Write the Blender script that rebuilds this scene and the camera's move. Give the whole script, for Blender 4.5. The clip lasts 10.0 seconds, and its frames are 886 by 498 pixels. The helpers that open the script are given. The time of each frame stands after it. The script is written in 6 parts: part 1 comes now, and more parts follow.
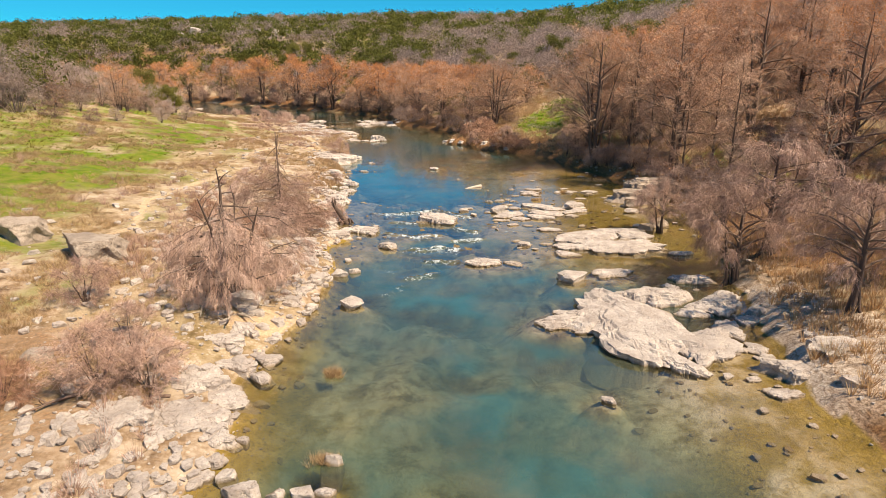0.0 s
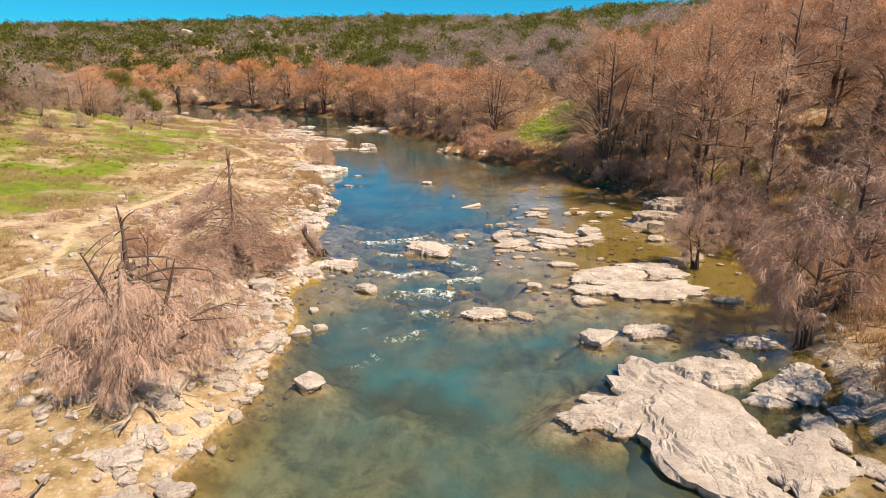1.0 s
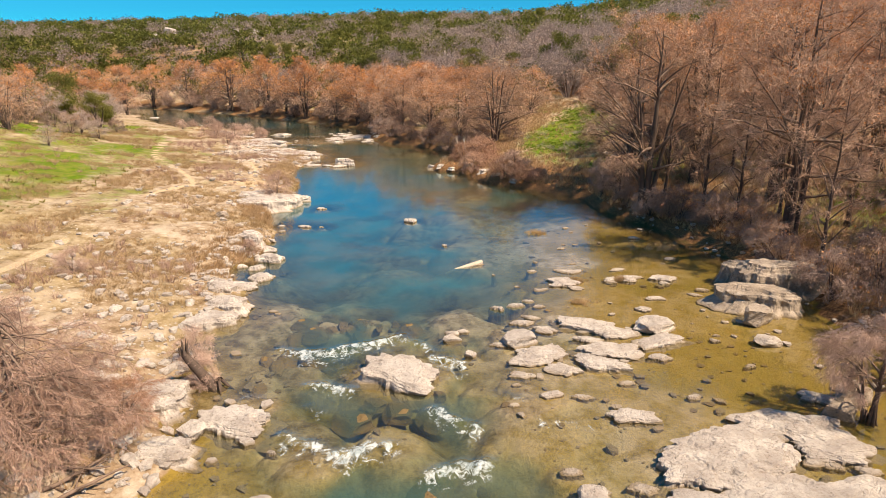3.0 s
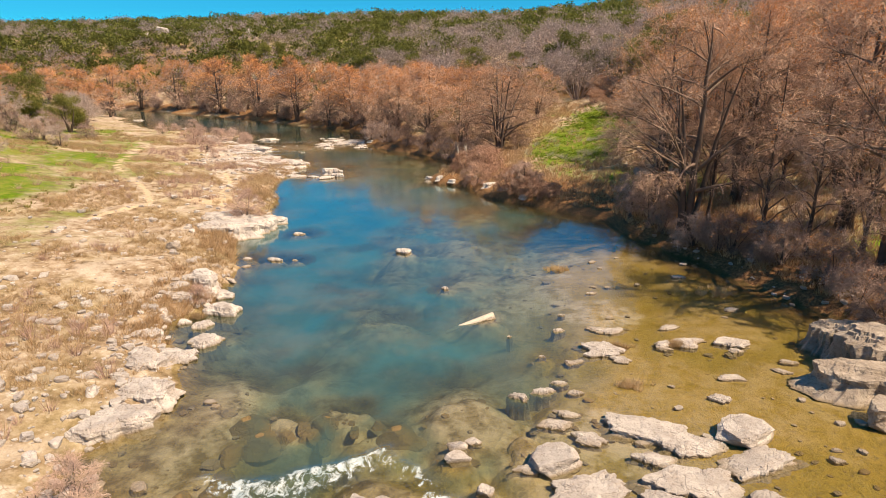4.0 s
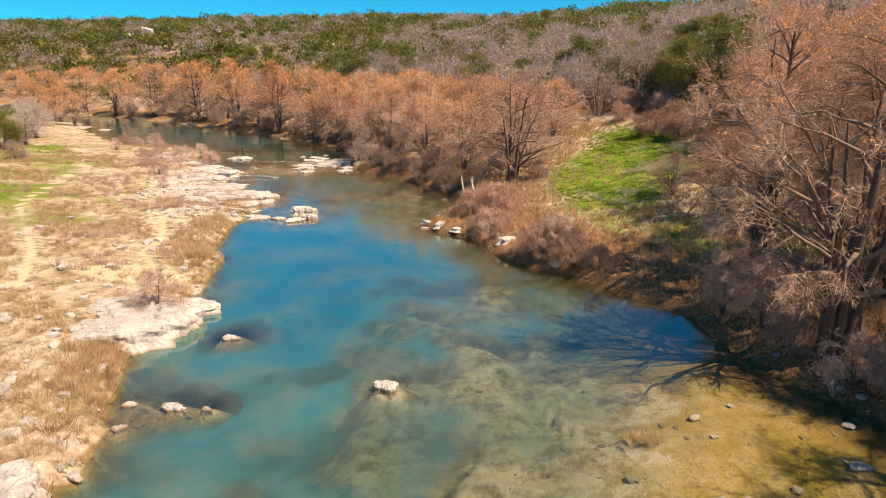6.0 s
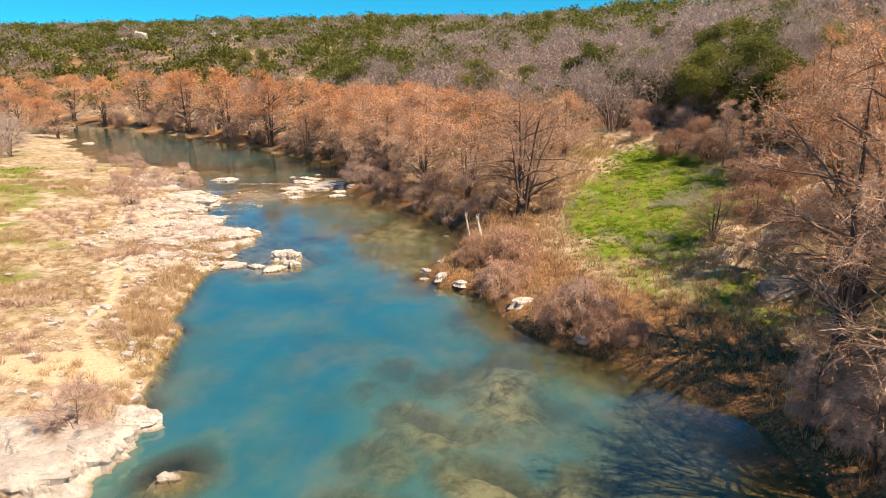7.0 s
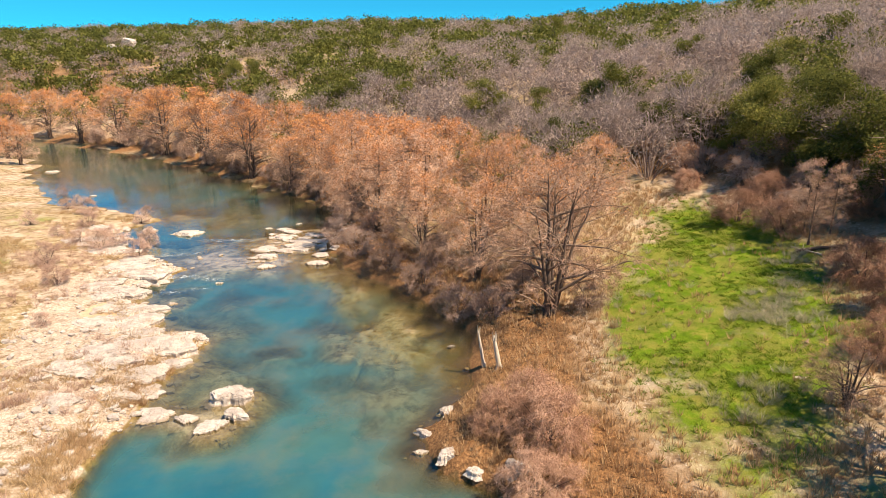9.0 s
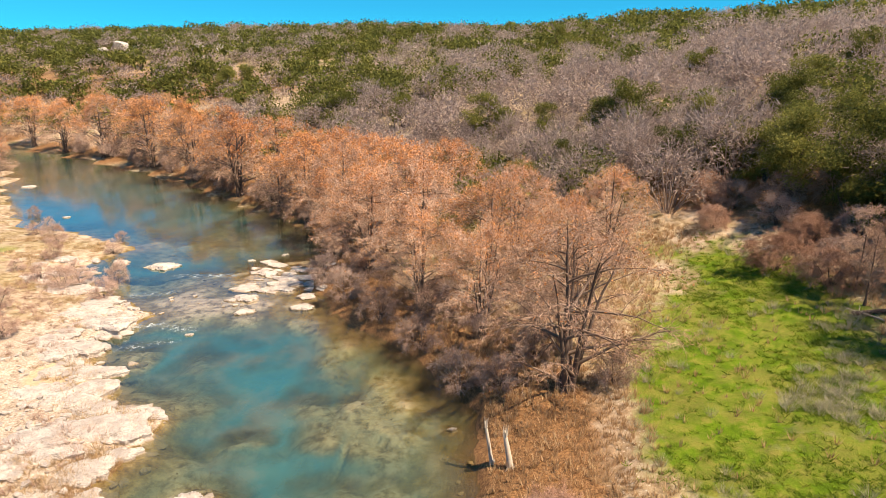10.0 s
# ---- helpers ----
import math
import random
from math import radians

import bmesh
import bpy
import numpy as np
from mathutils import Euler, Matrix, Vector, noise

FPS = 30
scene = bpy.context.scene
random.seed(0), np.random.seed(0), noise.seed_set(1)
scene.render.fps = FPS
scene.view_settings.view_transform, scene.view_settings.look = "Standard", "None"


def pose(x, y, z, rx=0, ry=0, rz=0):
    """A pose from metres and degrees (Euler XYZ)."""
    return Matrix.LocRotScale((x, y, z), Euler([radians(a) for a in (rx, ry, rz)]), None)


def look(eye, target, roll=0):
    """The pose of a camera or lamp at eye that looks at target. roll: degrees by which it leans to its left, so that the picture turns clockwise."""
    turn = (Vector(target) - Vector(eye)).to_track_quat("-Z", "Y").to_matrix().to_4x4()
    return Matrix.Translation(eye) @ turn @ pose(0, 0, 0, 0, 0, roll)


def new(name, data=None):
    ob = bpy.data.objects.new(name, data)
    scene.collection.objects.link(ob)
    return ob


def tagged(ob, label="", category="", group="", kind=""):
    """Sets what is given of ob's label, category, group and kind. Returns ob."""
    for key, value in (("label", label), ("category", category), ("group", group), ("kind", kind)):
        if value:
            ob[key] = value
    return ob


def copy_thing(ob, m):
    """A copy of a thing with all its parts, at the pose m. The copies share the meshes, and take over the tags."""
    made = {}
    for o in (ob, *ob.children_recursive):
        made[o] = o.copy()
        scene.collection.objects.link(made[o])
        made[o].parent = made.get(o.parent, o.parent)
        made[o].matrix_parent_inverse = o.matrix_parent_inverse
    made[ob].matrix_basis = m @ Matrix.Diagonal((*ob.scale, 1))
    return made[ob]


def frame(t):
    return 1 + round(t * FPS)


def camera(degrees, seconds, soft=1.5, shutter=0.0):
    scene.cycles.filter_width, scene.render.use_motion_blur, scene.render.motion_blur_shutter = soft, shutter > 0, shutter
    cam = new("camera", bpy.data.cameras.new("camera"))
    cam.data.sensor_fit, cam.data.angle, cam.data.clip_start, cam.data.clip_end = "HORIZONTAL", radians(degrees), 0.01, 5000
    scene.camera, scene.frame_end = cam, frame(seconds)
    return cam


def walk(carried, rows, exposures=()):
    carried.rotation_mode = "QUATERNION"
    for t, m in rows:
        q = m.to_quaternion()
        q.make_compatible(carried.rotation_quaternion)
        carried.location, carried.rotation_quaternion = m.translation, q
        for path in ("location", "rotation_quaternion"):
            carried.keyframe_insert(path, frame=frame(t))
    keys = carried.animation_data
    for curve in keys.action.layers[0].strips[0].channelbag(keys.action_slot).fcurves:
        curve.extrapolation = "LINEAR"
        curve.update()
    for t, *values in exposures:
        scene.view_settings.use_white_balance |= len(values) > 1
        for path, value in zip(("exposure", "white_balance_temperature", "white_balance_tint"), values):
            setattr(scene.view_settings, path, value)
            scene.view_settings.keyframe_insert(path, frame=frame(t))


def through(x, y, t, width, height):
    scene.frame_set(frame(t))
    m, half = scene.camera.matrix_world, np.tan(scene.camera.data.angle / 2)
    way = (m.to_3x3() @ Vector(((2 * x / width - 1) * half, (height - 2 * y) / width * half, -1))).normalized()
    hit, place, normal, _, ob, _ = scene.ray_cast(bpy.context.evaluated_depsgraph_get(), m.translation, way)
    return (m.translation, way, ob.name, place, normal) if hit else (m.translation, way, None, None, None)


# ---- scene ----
cam = camera(74.0, 10.0, soft=0.8)
PATH = [
    (0, (0.378, -0.774, 11.576), (0.361, 1.142, 11.004), -0.1),
    (0.5, (0.481, 3.047, 11.557), (0.47, 4.965, 10.991), 0.0),
    (1, (0.618, 7.181, 11.542), (0.613, 9.101, 10.981), 0.1),
    (1.5, (0.814, 11.322, 11.611), (0.813, 13.242, 11.051), 0.1),
    (2, (1.036, 15.603, 11.741), (1.036, 17.522, 11.177), -0.1),
    (2.5, (1.16, 20.014, 11.75), (1.163, 21.934, 11.187), -0.1),
    (3, (1.312, 24.388, 11.873), (1.315, 26.307, 11.308), -0.2),
    (4.5, (1.134, 37.505, 11.887), (1.147, 39.425, 11.327), 0.0),
    (5, (1.018, 41.515, 11.842), (1.036, 43.436, 11.286), 0.2),
    (5.5, (0.921, 45.5, 12.17), (0.943, 47.422, 11.617), 0.4),
    (5.7, (0.833, 47.17, 12.498), (0.858, 49.092, 11.946), 0.5),
    (6.8, (0.802, 56.319, 14.766), (0.821, 58.24, 14.209), -0.1),
    (7, (0.845, 58.033, 15.197), (0.864, 59.954, 14.641), -0.1),
    (7.5, (0.803, 62.091, 16.329), (0.82, 64.012, 15.772), -0.1),
    (8, (0.773, 66.129, 17.492), (0.789, 68.05, 16.933), -0.2),
    (8.5, (0.856, 70.202, 18.549), (0.869, 72.122, 17.991), -0.4),
    (9, (0.838, 74.145, 19.683), (0.852, 76.065, 19.124), -0.3),
    (9.5, (0.83, 77.992, 20.778), (0.846, 79.912, 20.219), -0.2),
    (10, (0.705, 81.697, 21.764), (0.728, 83.619, 21.212), 0.1),
]
walk(cam, [(t, look(eye, target, roll)) for t, eye, target, roll in PATH], [(0, 0.75, 7800, 15), (4.5, 0.78, 7800, 15), (6.8, 0.98, 7800, 15), (10, 1.0, 7800, 15)])

# ---- light ----
SUN_FROM = Vector((0.76, -0.45, 1.27)).normalized()
world = bpy.data.worlds.new("sky")
scene.world = world
world.use_nodes = True
wn, wl = world.node_tree.nodes, world.node_tree.links
sky = wn.new("ShaderNodeTexSky")
sky.sky_type = "NISHITA"
sky.sun_disc = False
sky.sun_elevation = math.asin(SUN_FROM.z)
sky.sun_rotation = math.atan2(SUN_FROM.x, SUN_FROM.y)
sky.altitude, sky.air_density, sky.dust_density, sky.ozone_density = 300, 1.0, 0.2, 3.0
tint = wn.new("ShaderNodeMix")  # a deep, clear winter blue down to the skyline
tint.data_type, tint.blend_type = "RGBA", "MULTIPLY"
tint.inputs[0].default_value = 1.0
tint.inputs[7].default_value = (0.0, 0.78, 1.22, 1)
wl.new(sky.outputs[0], tint.inputs[6])
wl.new(tint.outputs[2], wn["Background"].inputs[0])
wn["Background"].inputs[1].default_value = 0.068
sun = new("sun", bpy.data.lights.new("sun", "SUN"))
sun.data.energy, sun.data.angle, sun.data.color = 4.95, radians(0.53), (1.0, 0.90, 0.74)
sun.matrix_world = look(SUN_FROM * 100, (0, 0, 0))

# ---- materials ----
class Mat:
    """A node material: a principled shader with a few helpers."""

    def __init__(self, name, rough=0.9, spec=0.25):
        self.m = bpy.data.materials.new(name)
        self.m.use_nodes = True
        self.n, self.l = self.m.node_tree.nodes, self.m.node_tree.links
        self.b = self.n["Principled BSDF"]
        self.b.inputs["Roughness"].default_value = rough
        self.b.inputs["Specular IOR Level"].default_value = spec
        self.pos = self.n.new("ShaderNodeNewGeometry").outputs["Position"]

    def noise(self, scale, detail=4.0, rough=0.6, coord=None):
        t = self.n.new("ShaderNodeTexNoise")
        t.inputs["Scale"].default_value, t.inputs["Detail"].default_value, t.inputs["Roughness"].default_value = scale, detail, rough
        self.l.new(coord or self.pos, t.inputs["Vector"])
        return t.outputs["Fac"]

    def voronoi(self, scale, feature="F1", out="Distance", coord=None):
        t = self.n.new("ShaderNodeTexVoronoi")
        t.feature = feature
        t.inputs["Scale"].default_value = scale
        self.l.new(coord or self.pos, t.inputs["Vector"])
        return t.outputs[out]

    def ramp(self, fac, *stops):
        r = self.n.new("ShaderNodeValToRGB")
        e = r.color_ramp.elements
        while len(e) < len(stops):
            e.new(0.5)
        for k, (p, c) in enumerate(stops):
            e[k].position = p
            e[k].color = (*c, 1) if isinstance(c, tuple) else (c, c, c, 1)
        self.l.new(fac, r.inputs[0])
        return r.outputs[0]

    def mix(self, fac, a, b, kind="MIX"):
        x = self.n.new("ShaderNodeMix")
        x.data_type, x.blend_type = "RGBA", kind
        for sock, v in ((x.inputs[0], fac), (x.inputs[6], a), (x.inputs[7], b)):
            if isinstance(v, tuple):
                sock.default_value = (*v, 1)
            elif isinstance(v, (int, float)):
                sock.default_value = v
            else:
                self.l.new(v, sock)
        return x.outputs[2]

    def math(self, op, a, b=0.0, c=0.0):
        x = self.n.new("ShaderNodeMath")
        x.operation = op
        for sock, v in zip(x.inputs, (a, b, c)):
            if isinstance(v, (int, float)):
                sock.default_value = v
            else:
                self.l.new(v, sock)
        return x.outputs[0]

    def attr(self, name, out="Color"):
        a = self.n.new("ShaderNodeAttribute")
        a.attribute_name = name
        return a.outputs[out]

    def split(self, col):
        x = self.n.new("ShaderNodeSeparateColor")
        self.l.new(col, x.inputs[0])
        return x.outputs

    def random(self):
        return self.n.new("ShaderNodeObjectInfo").outputs["Random"]

    def island(self):
        return self.n.new("ShaderNodeNewGeometry").outputs["Random Per Island"]

    def bump(self, fac, strength=0.5, dist=0.05):
        x = self.n.new("ShaderNodeBump")
        x.inputs["Strength"].default_value, x.inputs["Distance"].default_value = strength, dist
        self.l.new(fac, x.inputs["Height"])
        self.l.new(x.outputs[0], self.b.inputs["Normal"])

    def colour(self, col):
        if isinstance(col, tuple):
            self.b.inputs["Base Color"].default_value = (*col, 1)
        else:
            self.l.new(col, self.b.inputs["Base Color"])
        return self


def bark_mat(name, dark, light):
    k = Mat(name, 0.92, 0.15)
    c = k.mix(k.noise(3.0), dark, light)
    k.colour(k.mix(k.math("MULTIPLY", k.noise(26.0), 0.7), c, tuple(v * 0.45 for v in dark)))
    k.bump(k.noise(18.0, 6), 0.7, 0.04)
    return k.m


def twig_mat(name, *cols):
    k = Mat(name, 0.9, 0.15)
    stops = [(i / (len(cols) - 1), c) for i, c in enumerate(cols)]
    tone = k.math("MULTIPLY_ADD", k.noise(0.35, 2), 0.9, k.math("MULTIPLY_ADD", k.island(), 0.5, k.math("MULTIPLY_ADD", k.random(), 0.4, -0.4)))
    k.colour(k.ramp(tone, *stops))
    return k.m


def leaf_mat(name, *cols, through=0.3):
    k = Mat(name, 0.75, 0.2)
    stops = [(i / (len(cols) - 1), c) for i, c in enumerate(cols)]
    tone = k.math("MULTIPLY_ADD", k.noise(0.4, 2), 0.9, k.math("MULTIPLY_ADD", k.island(), 0.6, k.math("MULTIPLY_ADD", k.random(), 0.4, -0.45)))
    col = k.ramp(tone, *stops)
    k.colour(col)
    tr = k.n.new("ShaderNodeBsdfTranslucent")
    k.l.new(col, tr.inputs[0])
    mx = k.n.new("ShaderNodeMixShader")
    mx.inputs[0].default_value = through
    k.l.new(k.b.outputs[0], mx.inputs[1])
    k.l.new(tr.outputs[0], mx.inputs[2])
    k.l.new(mx.outputs[0], k.n["Material Output"].inputs[0])
    return k.m


def rock_mat(name, pale, grey, stain, damp=(0.20, 0.135, 0.06)):
    k = Mat(name, 0.92, 0.2)
    n1, n2 = k.noise(1.1, 6, 0.65), k.noise(9.0, 6, 0.7)
    c = k.mix(k.ramp(n1, (0.42, 0.0), (0.56, 1.0)), pale, grey)
    c = k.mix(k.math("MULTIPLY", k.ramp(k.noise(0.5, 5, 0.7), (0.54, 0.0), (0.64, 1.0)), 0.35), c, stain)
    jog = k.n.new("ShaderNodeVectorMath")  # wandering joints
    jog.operation = "MULTIPLY_ADD"
    shift = k.n.new("ShaderNodeTexNoise")
    shift.inputs["Scale"].default_value, shift.inputs["Detail"].default_value = 1.6, 4
    k.l.new(k.pos, shift.inputs["Vector"])
    jog.inputs[1].default_value = (0.9, 0.9, 0.9)
    k.l.new(shift.outputs["Color"], jog.inputs[0])
    k.l.new(k.pos, jog.inputs[2])
    crack = k.ramp(k.voronoi(1.1, "DISTANCE_TO_EDGE", coord=jog.outputs[0]), (0.0, 1.0), (0.022, 0.0))
    c = k.mix(k.math("MULTIPLY", crack, k.ramp(k.noise(1.7, 3), (0.50, 0.0), (0.60, 0.35))), c, tuple(v * 0.45 for v in stain))
    c = k.mix(k.math("MULTIPLY", k.ramp(n2, (0.50, 0.0), (0.72, 1.0)), 0.75), c, stain)
    pits = k.math("MULTIPLY", k.ramp(k.voronoi(7.0), (0.10, 1.0), (0.30, 0.0)), k.ramp(k.noise(2.2, 4), (0.42, 0.1), (0.58, 1.0)))
    c = k.mix(k.math("MULTIPLY", pits, 0.65), c, tuple(v * 0.4 for v in stain))
    c = k.mix(k.math("MULTIPLY", k.random(), 0.45), c, grey)
    # a brown band of damp and algae just above the water's level
    z = k.n.new("ShaderNodeSeparateXYZ")
    k.l.new(k.pos, z.inputs[0])
    level = k.math("ADD", z.outputs[2], k.math("MULTIPLY_ADD", n2, 0.16, -0.08))
    wet = k.ramp(level, (0.0, 1.0), (0.13, 0.0))
    k.colour(k.mix(k.math("MULTIPLY", wet, 0.8), c, damp))
    h = k.math("ADD", k.math("MULTIPLY", n1, 0.9), k.math("ADD", k.math("MULTIPLY", k.noise(12.0, 8, 0.75), 0.6), k.math("MULTIPLY", k.noise(4.0, 6, 0.7), 0.7)))
    k.bump(k.math("SUBTRACT", h, k.math("MULTIPLY", crack, 0.2)), 1.0, 0.12)
    return k.m


M_ROCK = rock_mat("limestone", (0.61, 0.55, 0.495), (0.43, 0.375, 0.335), (0.25, 0.19, 0.15))
M_GREYROCK = rock_mat("weathered_limestone", (0.46, 0.385, 0.315), (0.33, 0.27, 0.22), (0.18, 0.135, 0.10))
M_BEDROCK = rock_mat("algae_stone", (0.33, 0.245, 0.14), (0.24, 0.17, 0.09), (0.13, 0.085, 0.04), (0.20, 0.13, 0.055))
M_BARK = bark_mat("cypress_bark", (0.085, 0.058, 0.046), (0.21, 0.155, 0.13))
M_LIMB = bark_mat("limb_bark", (0.15, 0.10, 0.076), (0.40, 0.29, 0.23))
M_DEADWOOD = bark_mat("bleached_wood", (0.48, 0.40, 0.32), (0.74, 0.65, 0.54))
M_TWIGDARK = twig_mat("russet_twigs", (0.16, 0.09, 0.06), (0.50, 0.315, 0.22), (0.80, 0.59, 0.455))
M_TWIGPALE = twig_mat("pale_twigs", (0.23, 0.135, 0.10), (0.48, 0.325, 0.26), (0.70, 0.525, 0.435))
M_TWIGRED = twig_mat("thicket_twigs", (0.15, 0.075, 0.047), (0.38, 0.215, 0.145), (0.58, 0.38, 0.28))
M_TWIGGREY = twig_mat("grey_twigs", (0.17, 0.105, 0.08), (0.34, 0.235, 0.19), (0.52, 0.39, 0.325))
M_OAK = twig_mat("oak_twigs", (0.20, 0.14, 0.115), (0.42, 0.325, 0.28), (0.62, 0.51, 0.455))
M_WOODS = leaf_mat("woods_twigs", (0.25, 0.185, 0.16), (0.43, 0.34, 0.30), (0.58, 0.48, 0.43), through=0.45)
M_RUST = leaf_mat("rust_leaves", (0.34, 0.125, 0.048), (0.68, 0.285, 0.105), (0.86, 0.45, 0.19))
M_JUNIPER = leaf_mat("juniper_leaves", (0.045, 0.055, 0.014), (0.155, 0.16, 0.036), (0.33, 0.305, 0.085), through=0.5)
M_DRY = leaf_mat("dry_grass", (0.26, 0.155, 0.075), (0.48, 0.335, 0.185), (0.68, 0.52, 0.32))
M_GREEN = leaf_mat("green_grass", (0.07, 0.13, 0.010), (0.155, 0.235, 0.018), (0.34, 0.34, 0.06))
M_OLIVE = leaf_mat("olive_grass", (0.10, 0.098, 0.017), (0.205, 0.185, 0.038), (0.36, 0.30, 0.10))
M_SAGE = leaf_mat("sage_brush", (0.22, 0.20, 0.13), (0.40, 0.37, 0.26), (0.58, 0.53, 0.42))
M_TAN = leaf_mat("tan_weeds", (0.25, 0.14, 0.072), (0.45, 0.29, 0.16), (0.65, 0.47, 0.285))


def ground_mat():
    """Limestone gravel, dry grass, green meadow, leaf litter and trodden sand, by the sheet's own cover weights."""
    k = Mat("ground", 0.95, 0.12)
    w = k.split(k.attr("cover"))
    bed = k.attr("bed", "Fac")
    n1, n2, n3 = k.noise(0.16, 5), k.noise(1.1, 6, 0.65), k.noise(7.0, 6, 0.7)
    # dry earth and straw
    c = k.ramp(n2, (0.30, (0.10, 0.06, 0.035)), (0.46, (0.30, 0.208, 0.130)), (0.66, (0.55, 0.445, 0.33)))
    c = k.mix(k.math("MULTIPLY", k.ramp(n3, (0.45, 0.0), (0.7, 1.0)), 0.38), c, (0.24, 0.14, 0.075))
    c = k.mix(k.math("MULTIPLY", k.ramp(k.noise(0.45, 5, 0.7), (0.50, 0.0), (0.60, 1.0)), 0.7), c, (0.53, 0.43, 0.33))
    c = k.mix(k.math("MULTIPLY", k.ramp(k.noise(0.11, 4, 0.6), (0.46, 0.0), (0.60, 1.0)), 0.55), c, k.ramp(n2, (0.35, (0.15, 0.115, 0.04)), (0.6, (0.36, 0.27, 0.12))))
    pebble = k.math("MULTIPLY", k.ramp(k.voronoi(4.2), (0.16, 1.0), (0.34, 0.0)), k.ramp(k.noise(0.7, 5, 0.7), (0.44, 0.0), (0.56, 0.85)))
    c = k.mix(pebble, c, k.mix(k.voronoi(4.2, out="Color"), (0.40, 0.31, 0.235), (0.66, 0.57, 0.47)))
    # bare limestone rubble
    stone = k.ramp(k.math("MULTIPLY_ADD", n3, 0.6, k.math("MULTIPLY", n2, 0.4)), (0.36, (0.14, 0.095, 0.065)), (0.46, (0.36, 0.275, 0.205)), (0.58, (0.60, 0.51, 0.42)))
    cracks = k.ramp(k.voronoi(2.3, "DISTANCE_TO_EDGE"), (0.0, 1.0), (0.07, 0.0))
    stone = k.mix(k.math("MULTIPLY", cracks, k.ramp(n2, (0.42, 0.0), (0.6, 0.6))), stone, (0.20, 0.13, 0.09))
    blot = k.ramp(k.math("ADD", w[0], k.math("MULTIPLY_ADD", n2, 1.1, -0.55)), (0.42, 0.0), (0.58, 1.0))
    c = k.mix(blot, c, stone)
    # meadow
    grass = k.ramp(n2, (0.30, (0.052, 0.105, 0.005)), (0.5, (0.105, 0.178, 0.009)), (0.70, (0.24, 0.225, 0.045)))
    grass = k.mix(k.math("MULTIPLY", k.ramp(k.noise(0.35, 6, 0.7), (0.44, 0.0), (0.60, 1.0)), 0.55), grass, (0.215, 0.18, 0.05))
    gm = k.ramp(k.math("ADD", w[1], k.math("MULTIPLY_ADD", n1, 2.2, k.math("MULTIPLY_ADD", n2, 0.8, -1.5))), (0.35, 0.0), (0.75, 1.0))
    c = k.mix(gm, c, grass)
    # fallen leaves and dark soil under the trees
    litter = k.ramp(n3, (0.32, (0.065, 0.036, 0.02)), (0.5, (0.21, 0.108, 0.05)), (0.68, (0.40, 0.22, 0.105)))
    lm = k.ramp(k.math("ADD", w[2], k.math("MULTIPLY_ADD", n2, 0.8, -0.4)), (0.35, 0.0), (0.65, 1.0))
    c = k.mix(lm, c, litter)
    # sandy path
    sand = k.ramp(n3, (0.35, (0.44, 0.31, 0.19)), (0.65, (0.60, 0.46, 0.31)))
    pm = k.ramp(k.math("ADD", k.attr("path", "Fac"), k.math("MULTIPLY_ADD", n3, 0.5, -0.25)), (0.40, 0.0), (0.62, 1.0))
    c = k.mix(pm, c, sand)
    # river bed
    shift = k.n.new("ShaderNodeTexNoise")
    shift.inputs["Scale"].default_value, shift.inputs["Detail"].default_value = 0.9, 5
    k.l.new(k.pos, shift.inputs["Vector"])
    drift = k.n.new("ShaderNodeVectorMath")
    drift.operation = "MULTIPLY_ADD"
    drift.inputs[1].default_value = (2.4, 2.4, 0.0)
    k.l.new(shift.outputs["Color"], drift.inputs[0])
    k.l.new(k.pos, drift.inputs[2])
    wobbly = drift.outputs[0]
    algae = k.ramp(n2, (0.30, (0.09, 0.058, 0.024)), (0.5, (0.21, 0.145, 0.062)), (0.68, (0.36, 0.27, 0.135)))
    algae = k.mix(k.math("MULTIPLY", k.attr("gold", "Fac"), 0.75), algae, (0.32, 0.215, 0.036))
    algae = k.mix(k.math("MULTIPLY", k.ramp(n3, (0.50, 0.0), (0.66, 1.0)), 0.6), algae, (0.07, 0.05, 0.02))
    algae = k.mix(k.math("MULTIPLY", k.attr("pale", "Fac"), k.math("MULTIPLY", k.ramp(n2, (0.38, 0.1), (0.55, 0.85)), k.ramp(k.voronoi(0.75, "DISTANCE_TO_EDGE", coord=wobbly), (0.02, 0.65), (0.12, 1.0)))), algae, (0.50, 0.41, 0.31))
    # the bed turns a darker brown close to the wooded shore
    algae = k.mix(k.math("MULTIPLY", k.attr("dark_edge", "Fac"), 0.85), algae, k.ramp(n3, (0.35, (0.05, 0.03, 0.016)), (0.65, (0.16, 0.095, 0.045))))
    c = k.mix(k.ramp(bed, (0.35, 0.0), (0.65, 1.0)), c, algae)
    k.colour(c)
    k.bump(k.math("ADD", k.math("MULTIPLY", n2, 0.7), n3), 0.9, 0.12)
    return k.m


